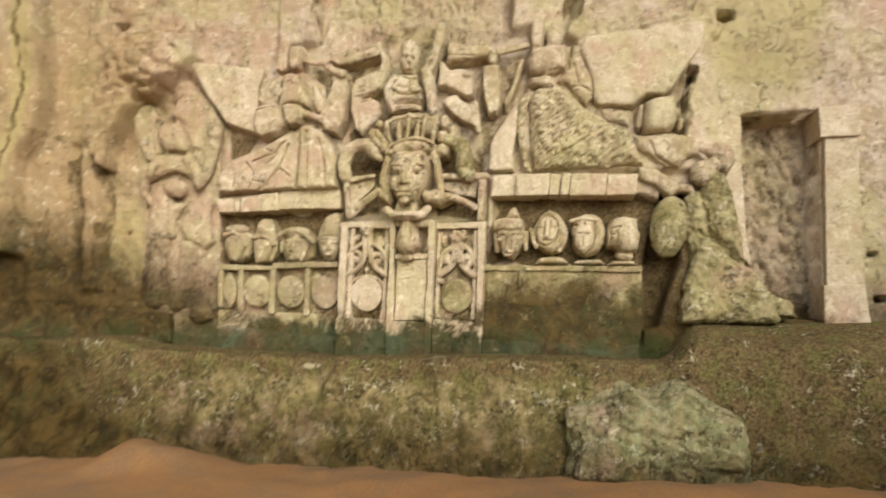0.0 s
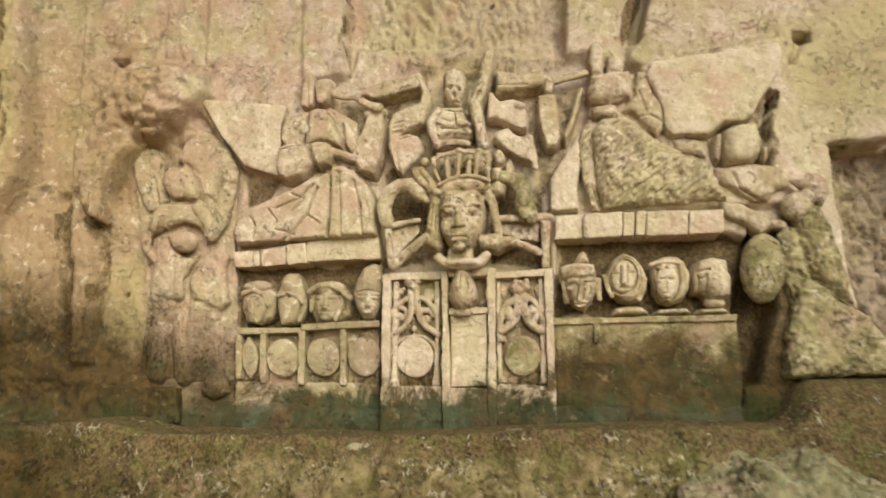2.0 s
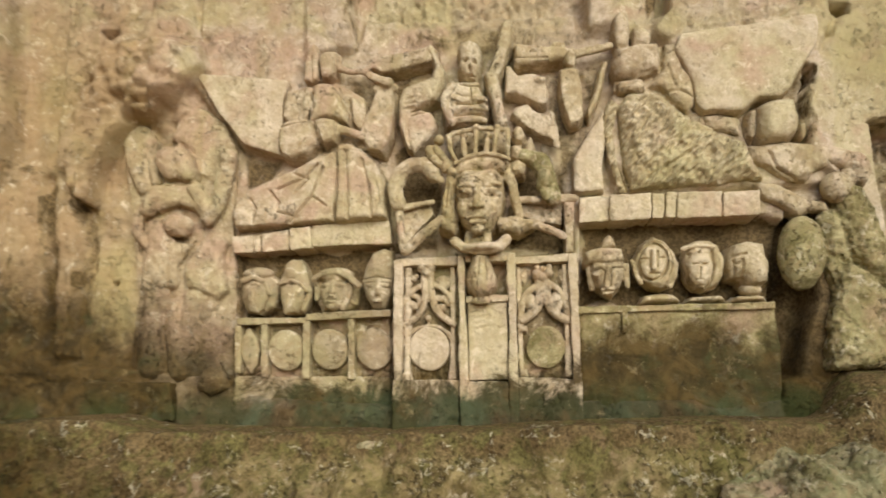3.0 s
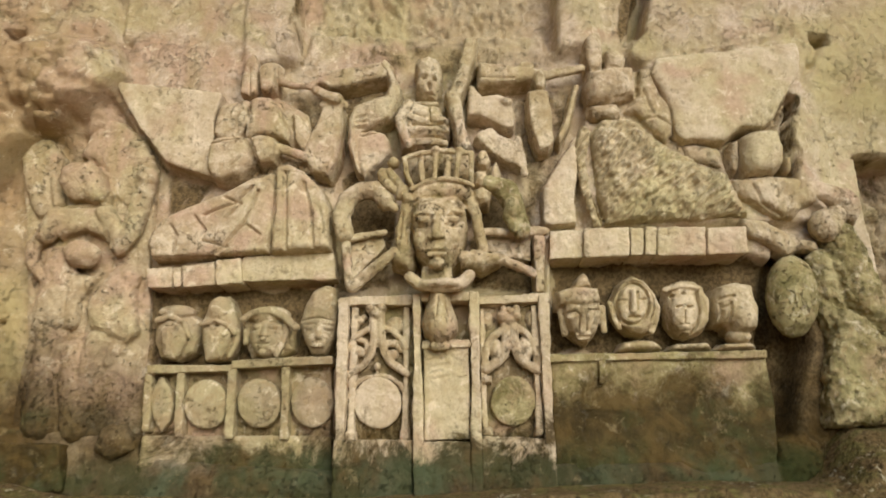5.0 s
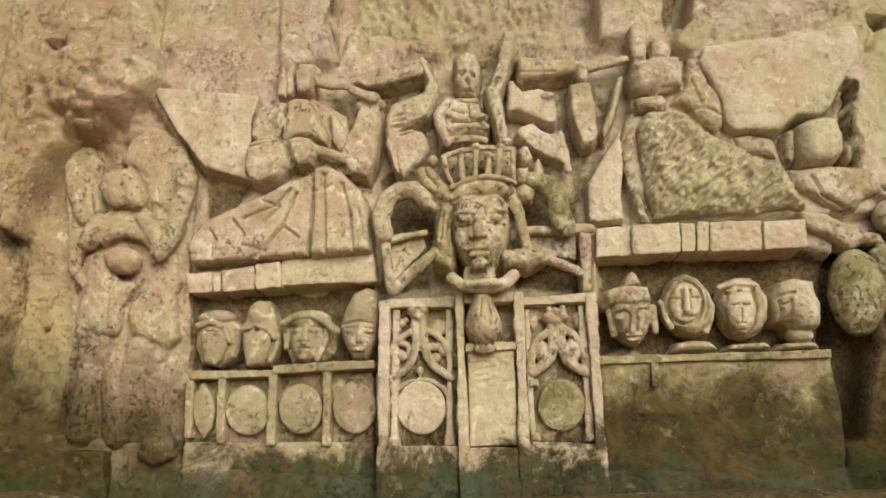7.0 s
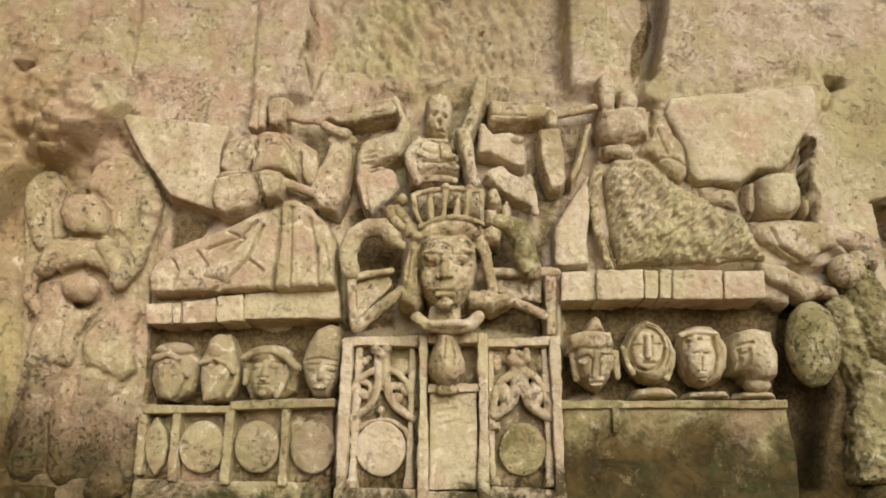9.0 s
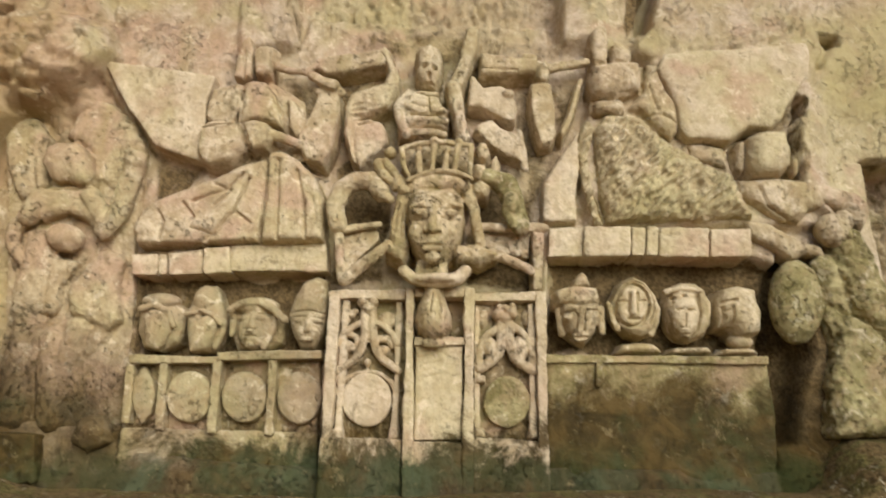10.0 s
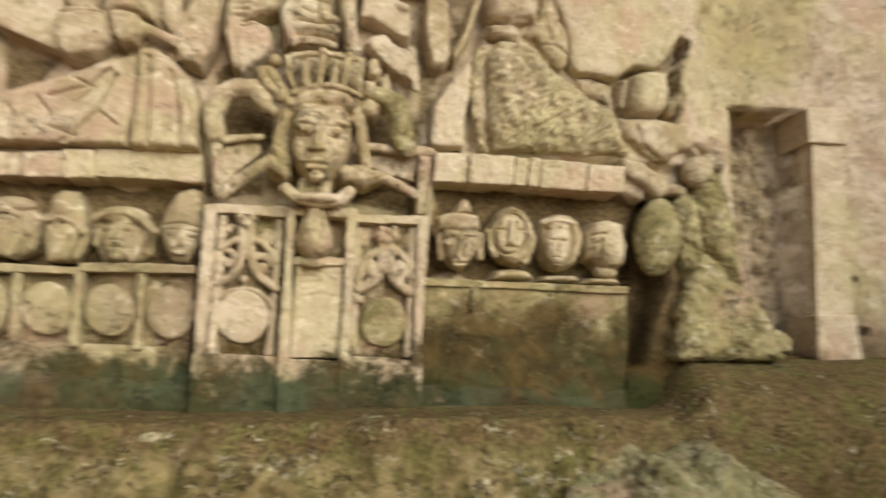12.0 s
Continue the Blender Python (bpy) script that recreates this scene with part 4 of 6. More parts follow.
carve("tracery", [
    ('c', 0.165, 2.306, 0.085, 0.165, 2.188, 0.085, 0.036, 0.035),
    ('c', 0.165, 2.188, 0.085, 0.137, 2.097, 0.085, 0.035, 0.034),
    ('c', 0.137, 2.097, 0.085, 0.085, 2.043, 0.085, 0.034, 0.033),
    ('c', 0.085, 2.043, 0.085, 0.019, 2.003, 0.085, 0.033, 0.032),
    ('c', 0.205, 2.291, 0.085, 0.212, 2.159, 0.085, 0.036, 0.035),
    ('c', 0.212, 2.159, 0.085, 0.246, 2.072, 0.085, 0.035, 0.034),
    ('c', 0.246, 2.072, 0.085, 0.298, 2.025, 0.085, 0.034, 0.033),
    ('c', 0.298, 2.025, 0.085, 0.362, 1.986, 0.085, 0.033, 0.032),
    ('c', 0.157, 2.277, 0.08, 0.075, 2.225, 0.08, 0.024, 0.024),
    ('c', 0.075, 2.225, 0.08, 0.025, 2.152, 0.08, 0.024, 0.024),
    ('c', 0.025, 2.152, 0.08, 0.008, 2.036, 0.08, 0.024, 0.024),
    ('c', 0.224, 2.292, 0.08, 0.303, 2.233, 0.08, 0.024, 0.024),
    ('c', 0.303, 2.233, 0.08, 0.352, 2.152, 0.08, 0.024, 0.024),
    ('c', 0.352, 2.152, 0.08, 0.375, 2.022, 0.08, 0.024, 0.024),
    ('e', 0.093, 2.127, 0.05, 0.052, 0.084, 0.06, 10),
    ('e', 0.288, 2.134, 0.05, 0.056, 0.096, 0.06, -10),
    ('e', 0.144, 2.35, 0.09, 0.04, 0.04, 0.06, 0),
    ('e', 0.188, 2.328, 0.09, 0.04, 0.04, 0.06, 0),
    ('e', 0.233, 2.358, 0.09, 0.036, 0.04, 0.06, 0),
    ('e', 0.151, 2.407, 0.07, 0.024, 0.032, 0.04, 0),
    ('e', 0.24, 2.411, 0.07, 0.024, 0.032, 0.04, 0),
    ('e', 0.191, 2.397, 0.08, 0.028, 0.028, 0.05, 0),
    ('e', 0.043, 2.339, 0.03, 0.04, 0.068, 0.04, 0),
    ('e', 0.343, 2.339, 0.03, 0.04, 0.068, 0.04, 0),
], CARVED, pedestal, voxel=0.006, worn=0.004, soften=2)
for q in [
    ('r', -0.05, 0.09, 0.11, 0.02, [(-0.922, 1.629), (-0.851, 1.629), (-0.848, 1.562), (-0.919, 1.561)]),
    ('r', -0.05, 0.09, 0.11, 0.02, [(-0.561, 1.636), (-0.497, 1.637), (-0.496, 1.563), (-0.566, 1.562)]),
    ('r', -0.05, 0.09, 0.12, 0.02, [(-0.008, 1.963), (0.054, 1.963), (0.052, 1.907), (-0.009, 1.907)]),
    ('r', -0.05, 0.09, 0.12, 0.02, [(-0.024, 1.631), (0.039, 1.631), (0.045, 1.578), (-0.025, 1.578)]),
    ('r', -0.05, 0.09, 0.12, 0.02, [(0.32, 1.619), (0.377, 1.619), (0.374, 1.565), (0.311, 1.565)]),
]:
    carve("corner_block", [q], CARVED, pedestal, voxel=0.006, worn=0.004, soften=2)

tagged(carve("stone_vase", [
    ('r', 0, 0.17, 0.32, 0.13, [(-0.35, 2.536), (-0.217, 2.536), (-0.206, 2.431), (-0.173, 2.342), (-0.163, 2.254), (-0.206, 2.192), (-0.26, 2.153), (-0.329, 2.163), (-0.384, 2.225), (-0.407, 2.298), (-0.375, 2.394), (-0.35, 2.468)]),
    ('g', 0.008, 0.02, [(-0.285, 2.458), (-0.302, 2.331)]),
    ('g', 0.007, 0.02, [(-0.245, 2.44), (-0.228, 2.331)]),
    ('c', -0.328, 2.145, 0.22, -0.228, 2.142, 0.22, 0.027, 0.027),
], CARVED, voxel=0.007, worn=0.004, soften=2), "small pear-shaped limestone vase on the pedestal front", "vase")
tagged(carve("stone_dish", [
    ('c', -0.474, 2.601, 0.29, -0.416, 2.549, 0.29, 0.041, 0.041),
    ('c', -0.416, 2.549, 0.29, -0.264, 2.523, 0.29, 0.041, 0.041),
    ('c', -0.264, 2.523, 0.29, -0.126, 2.549, 0.29, 0.041, 0.041),
    ('c', -0.126, 2.549, 0.29, -0.075, 2.601, 0.29, 0.041, 0.041),
    ('e', -0.271, 2.544, 0.25, 0.182, 0.042, 0.13, 0),
], CARVED, voxel=0.008, worn=0.005), "shallow curved limestone dish under the crowned head", "dish")
tagged(carve("crowned_bust", [
    ('r', -0.1, 0.2, 0.38, 0.17, [(-0.45, 3.136), (-0.381, 3.177), (-0.15, 3.176), (-0.085, 3.127), (-0.072, 2.964), (-0.119, 2.767), (-0.198, 2.678), (-0.272, 2.647), (-0.347, 2.678), (-0.426, 2.767), (-0.467, 2.965)]),
    ('r', -0.1, 0.18, 0.3, 0.1, [(-0.476, 3.251), (-0.383, 3.31), (-0.266, 3.335), (-0.129, 3.318), (-0.032, 3.275), (-0.026, 3.2), (-0.065, 3.142), (-0.266, 3.167), (-0.44, 3.143), (-0.483, 3.185)]),
    ('r', -0.1, 0.06, 0.14, 0.06, [(-0.504, 3.589), (-0.268, 3.624), (-0.023, 3.597), (-0.001, 3.481), (-0.027, 3.333), (-0.267, 3.394), (-0.46, 3.325), (-0.518, 3.461)]),
    ('c', -0.506, 3.466, 0.27, -0.398, 3.504, 0.27, 0.019, 0.019),
    ('c', -0.398, 3.504, 0.27, -0.227, 3.52, 0.27, 0.019, 0.019),
    ('c', -0.227, 3.52, 0.27, -0.029, 3.494, 0.27, 0.019, 0.019),
    ('c', -0.454, 3.227, 0.3, -0.36, 3.276, 0.3, 0.019, 0.019),
    ('c', -0.36, 3.276, 0.3, -0.227, 3.297, 0.3, 0.019, 0.019),
    ('c', -0.227, 3.297, 0.3, -0.113, 3.276, 0.3, 0.019, 0.019),
    ('c', -0.113, 3.276, 0.3, -0.03, 3.235, 0.3, 0.019, 0.019),
    ('c', -0.501, 3.461, 0.28, -0.488, 3.343, 0.28, 0.019, 0.019),
    ('c', -0.488, 3.343, 0.28, -0.44, 3.244, 0.28, 0.019, 0.019),
    ('c', -0.386, 3.432, 0.25, -0.381, 3.314, 0.25, 0.023, 0.027),
    ('c', -0.281, 3.503, 0.28, -0.292, 3.309, 0.28, 0.019, 0.019),
    ('c', -0.196, 3.423, 0.25, -0.204, 3.322, 0.25, 0.023, 0.027),
    ('c', -0.114, 3.502, 0.28, -0.146, 3.301, 0.28, 0.023, 0.019),
    ('c', -0.029, 3.476, 0.28, -0.04, 3.267, 0.28, 0.023, 0.023),
    ('e', -0.383, 3.475, 0.23, 0.031, 0.023, 0.04, 0),
    ('e', -0.192, 3.466, 0.23, 0.031, 0.027, 0.04, 0),
    ('e', -0.281, 3.525, 0.27, 0.034, 0.03, 0.05, 0),
    ('e', -0.114, 3.515, 0.27, 0.03, 0.026, 0.05, 0),
    ('c', -0.658, 3.387, 0.2, -0.648, 3.328, 0.2, 0.042, 0.037),
    ('c', -0.648, 3.328, 0.2, -0.568, 3.26, 0.2, 0.037, 0.031),
    ('e', -0.583, 3.459, 0.22, 0.042, 0.042, 0.05, 0),
    ('c', -0.617, 3.395, 0.22, -0.529, 3.285, 0.22, 0.027, 0.027),
    ('c', -0.529, 3.285, 0.22, -0.466, 3.235, 0.22, 0.027, 0.027),
    ('e', -0.528, 3.235, 0.22, 0.034, 0.061, 0.06, -25),
    ('e', -0.481, 3.186, 0.22, 0.042, 0.046, 0.06, 0),
    ('r', 0, 0.14, 0.24, 0.04, [(-0.004, 3.498), (0.037, 3.559), (0.093, 3.541), (0.115, 3.454), (0.082, 3.394), (0.019, 3.411)]),
    ('r', 0, 0.12, 0.22, 0.04, [(0.107, 3.419), (0.149, 3.48), (0.179, 3.411), (0.168, 3.308), (0.12, 3.274), (0.09, 3.342)]),
    ('r', 0, 0.14, 0.22, 0.05, [(-0.013, 3.403), (0.074, 3.394), (0.096, 3.308), (0.04, 3.258), (-0.023, 3.292)]),
    ('r', 0, 0.14, 0.25, 0.05, [(-0.031, 3.249), (0.048, 3.274), (0.109, 3.224), (0.084, 3.14), (0.014, 3.124), (-0.032, 3.166)]),
    ('c', 0.086, 3.3, 0.16, 0.132, 3.241, 0.16, 0.035, 0.031),
    ('c', -0.466, 3.193, 0.2, -0.499, 3.078, 0.2, 0.05, 0.044),
    ('c', -0.499, 3.078, 0.2, -0.524, 2.965, 0.2, 0.044, 0.038),
    ('c', -0.524, 2.965, 0.2, -0.522, 2.877, 0.2, 0.05, 0.054),
    ('c', -0.522, 2.877, 0.2, -0.498, 2.799, 0.2, 0.054, 0.058),
    ('r', 0, 0.12, 0.25, 0.07, [(-0.609, 2.791), (-0.519, 2.879), (-0.453, 2.822), (-0.44, 2.727), (-0.474, 2.664), (-0.608, 2.727)]),
    ('c', -0.049, 3.167, 0.18, -0.009, 3.052, 0.18, 0.046, 0.042),
    ('c', -0.009, 3.052, 0.18, 0.005, 2.923, 0.18, 0.042, 0.039),
    ('c', 0.005, 2.95, 0.17, 0.029, 2.807, 0.17, 0.039, 0.035),
    ('r', 0, 0.14, 0.24, 0.05, [(-0.137, 2.745), (-0.045, 2.824), (0.061, 2.788), (0.166, 2.745), (0.097, 2.698), (0.021, 2.655), (-0.133, 2.682)]),
    ('p', -0.05, 0.24, [(-0.383, 2.686), (-0.198, 2.686), (-0.176, 2.565), (-0.411, 2.565)]),
    ('c', -0.422, 3.01, 0.365, -0.36, 3.038, 0.365, 0.019, 0.017),
    ('c', -0.36, 3.038, 0.365, -0.304, 3.006, 0.365, 0.017, 0.015),
    ('c', -0.249, 3.008, 0.36, -0.175, 3.039, 0.36, 0.015, 0.017),
    ('c', -0.175, 3.039, 0.36, -0.105, 3.012, 0.36, 0.017, 0.019),
    ('e', -0.363, 2.971, 0.355, 0.048, 0.03, 0.045, 0),
    ('e', -0.172, 2.972, 0.35, 0.048, 0.03, 0.045, 0),
    ('c', -0.282, 2.997, 0.4, -0.285, 2.928, 0.4, 0.022, 0.029),
    ('c', -0.285, 2.928, 0.4, -0.288, 2.859, 0.4, 0.029, 0.037),
    ('c', -0.328, 2.851, 0.39, -0.245, 2.851, 0.39, 0.022, 0.022),
    ('c', -0.349, 2.758, 0.385, -0.288, 2.769, 0.385, 0.018, 0.018),
    ('c', -0.288, 2.769, 0.385, -0.227, 2.758, 0.385, 0.018, 0.018),
    ('c', -0.335, 2.726, 0.38, -0.238, 2.726, 0.38, 0.018, 0.018),
    ('e', -0.285, 2.674, 0.34, 0.06, 0.037, 0.05, 0),
    ('e', -0.393, 2.853, 0.3, 0.053, 0.075, 0.06, 0),
    ('e', -0.172, 2.853, 0.3, 0.053, 0.075, 0.06, 0),
    ('g', 0.007, 0.02, [(-0.36, 2.745), (-0.285, 2.748), (-0.22, 2.744)]),
    ('g', 0.007, 0.02, [(-0.41, 2.934), (-0.355, 2.922), (-0.308, 2.938)]),
    ('g', 0.007, 0.02, [(-0.227, 2.934), (-0.172, 2.922), (-0.117, 2.938)]),
    ('g', 0.008, 0.02, [(-0.411, 3.004), (-0.315, 2.996)]),
    ('g', 0.008, 0.02, [(-0.234, 2.996), (-0.117, 3.004)]),
    ('g', 0.008, 0.025, [(-0.518, 3.066), (-0.545, 2.885)]),
    ('g', 0.008, 0.02, [(-0.476, 3.066), (-0.491, 2.846)]),
], FACE, voxel=0.0065, worn=0.005, soften=1), "large crowned stone head spotted with moss", "sculpture")
tagged(carve("scroll", [
    ('c', -0.643, 3.191, 0.16, -0.704, 3.278, 0.16, 0.069, 0.069),
    ('c', -0.704, 3.278, 0.16, -0.823, 3.277, 0.16, 0.07, 0.07),
    ('c', -0.823, 3.277, 0.16, -0.918, 3.207, 0.16, 0.07, 0.07),
    ('c', -0.918, 3.207, 0.16, -0.957, 3.084, 0.16, 0.069, 0.069),
    ('c', -0.957, 3.084, 0.16, -0.933, 2.968, 0.16, 0.068, 0.068),
    ('c', -0.702, 3.296, 0.18, -0.58, 3.13, 0.18, 0.033, 0.033),
], CARVED, voxel=0.009), "curled limestone scroll beside the crowned head", "scroll")
tagged(carve("scroll", [
    ('c', 0.082, 3.308, 0.16, 0.215, 3.249, 0.16, 0.065, 0.081),
    ('c', 0.215, 3.249, 0.16, 0.268, 3.088, 0.16, 0.084, 0.076),
    ('c', 0.268, 3.088, 0.16, 0.305, 2.94, 0.16, 0.075, 0.067),
    ('e', 0.24, 3.088, 0.22, 0.06, 0.089, 0.07, 0),
    ('c', 0.213, 3.029, 0.22, 0.244, 2.939, 0.22, 0.039, 0.031),
], MOSSY, voxel=0.009), "mossy limestone scroll beside the crowned head", "scroll")
for pieces, label in (([
    [('p', -0.1, 0.1, [(-0.928, 2.922), (-0.677, 2.974), (-0.655, 2.875), (-0.836, 2.684), (-0.889, 2.648)])],
    [('c', -0.929, 2.926, 0.14, -0.898, 2.599, 0.14, 0.036, 0.036)],
    [('c', -0.872, 2.578, 0.16, -0.585, 2.801, 0.2, 0.049, 0.042)],
    [('c', -0.929, 2.926, 0.14, -0.657, 2.968, 0.14, 0.028, 0.028)],
], "open limestone side bracket of the crowned head"), ([
    [('p', -0.1, 0.08, [(0.06, 2.931), (0.361, 2.931), (0.36, 2.746), (0.202, 2.774), (0.016, 2.844)])],
    [('p', -0.1, 0.14, [(0.386, 2.934), (0.462, 2.934), (0.437, 2.512), (0.378, 2.511)])],
    [('c', -0.106, 2.752, 0.2, 0.157, 2.741, 0.16, 0.05, 0.042), ('c', 0.157, 2.741, 0.16, 0.365, 2.637, 0.16, 0.042, 0.034)],
    [('c', 0.013, 2.95, 0.13, 0.464, 2.941, 0.13, 0.032, 0.036)],
], "broken limestone side bracket of the crowned head")):
    bracket = base("bracket", 0, 0, label, "bracket", "side brackets")
    for q in pieces:
        carve("piece", q, CARVED, bracket, voxel=0.009)

# ---- statues ----
tagged(carve("skeleton_statue", [
    ('r', -0.05, 0.08, 0.21, 0.08, [(-0.43, 4.298), (-0.392, 4.356), (-0.311, 4.375), (-0.239, 4.336), (-0.218, 4.233), (-0.239, 4.085), (-0.272, 4.0), (-0.377, 4.024), (-0.428, 4.095), (-0.408, 4.181)]),
    ('r', -0.05, 0.05, 0.13, 0.06, [(-0.561, 3.952), (-0.457, 4.022), (-0.243, 4.007), (-0.222, 3.894), (-0.173, 3.866), (-0.186, 3.728), (-0.227, 3.611), (-0.546, 3.612), (-0.545, 3.748), (-0.585, 3.887)]),
    ('c', -0.485, 3.958, 0.14, -0.545, 3.848, 0.14, 0.039, 0.036),
    ('c', -0.545, 3.848, 0.14, -0.519, 3.748, 0.14, 0.036, 0.034),
    ('c', -0.519, 3.748, 0.14, -0.484, 3.631, 0.14, 0.034, 0.031),
    ('c', -0.464, 3.871, 0.13, -0.369, 3.825, 0.13, 0.023, 0.023),
    ('c', -0.369, 3.825, 0.13, -0.267, 3.852, 0.13, 0.023, 0.023),
    ('c', -0.479, 3.753, 0.13, -0.349, 3.77, 0.13, 0.027, 0.027),
    ('c', -0.349, 3.77, 0.13, -0.202, 3.752, 0.13, 0.027, 0.027),
    ('c', -0.477, 3.654, 0.13, -0.328, 3.662, 0.13, 0.027, 0.025),
    ('c', -0.328, 3.662, 0.13, -0.211, 3.644, 0.13, 0.025, 0.023),
    ('e', -0.367, 3.887, 0.1, 0.063, 0.039, 0.06, 0),
    ('e', -0.227, 3.822, 0.1, 0.047, 0.039, 0.06, 0),
    ('r', -0.05, 0.12, 0.18, 0.03, [(-0.047, 4.506), (0.056, 4.52), (0.031, 4.318), (-0.069, 4.014), (-0.119, 3.939), (-0.202, 3.977), (-0.176, 4.061), (-0.1, 4.271)]),
    ('r', -0.05, 0.13, 0.2, 0.03, [(-0.21, 4.037), (-0.135, 4.074), (-0.078, 3.971), (-0.064, 3.805), (-0.022, 3.599), (-0.075, 3.546), (-0.13, 3.582), (-0.145, 3.751), (-0.185, 3.888)]),
    ('g', 0.018, 0.06, [(-0.358, 4.16), (-0.35, 4.158)]),
    ('g', 0.018, 0.06, [(-0.288, 4.15), (-0.28, 4.15)]),
    ('g', 0.013, 0.05, [(-0.325, 4.099), (-0.32, 4.071)]),
    ('g', 0.008, 0.03, [(-0.369, 4.029), (-0.316, 4.034), (-0.267, 4.02)]),
    ('g', 0.012, 0.04, [(-0.412, 3.987), (-0.33, 3.959), (-0.247, 3.963)]),
    ('g', 0.01, 0.03, [(-0.424, 4.102), (-0.382, 4.027)]),
    ('g', 0.012, 0.04, [(-0.451, 3.807), (-0.328, 3.788), (-0.218, 3.806)]),
    ('g', 0.012, 0.04, [(-0.462, 3.703), (-0.328, 3.712), (-0.206, 3.693)]),
    ('g', 0.01, 0.03, [(-0.325, 3.935), (-0.316, 3.825)]),
], BLEACHED, voxel=0.0065, worn=0.005, soften=1), "weathered limestone skeleton holding a long bone", "statue")
tagged(carve("arm_relief", [
    ('r', -0.12, 0.04, 0.13, 0.036, [(-0.929, 3.893), (-0.895, 3.987), (-0.791, 4.034), (-0.657, 4.076), (-0.626, 4.158), (-0.662, 4.265), (-0.699, 4.334), (-0.657, 4.398), (-0.609, 4.343), (-0.585, 4.245), (-0.532, 4.138), (-0.542, 4.014), (-0.61, 3.873), (-0.726, 3.823), (-0.824, 3.782), (-0.86, 3.627), (-0.835, 3.426), (-0.887, 3.493), (-0.936, 3.672)]),
    ('r', -0.12, 0.03, 0.11, 0.036, [(-0.858, 3.759), (-0.759, 3.796), (-0.667, 3.777), (-0.624, 3.703), (-0.618, 3.622), (-0.677, 3.532), (-0.724, 3.488), (-0.814, 3.382), (-0.86, 3.497), (-0.878, 3.654)]),
    ('g', 0.008, 0.025, [(-0.876, 3.878), (-0.803, 3.896)]),
    ('g', 0.008, 0.025, [(-0.87, 3.837), (-0.785, 3.85)]),
    ('g', 0.008, 0.025, [(-0.856, 3.796), (-0.783, 3.804)]),
    ('g', 0.01, 0.04, [(-0.83, 3.741), (-0.676, 3.777)]),
], SMOOTH, voxel=0.008, soften=2), "bent limestone arm with a raised fist", "relief")
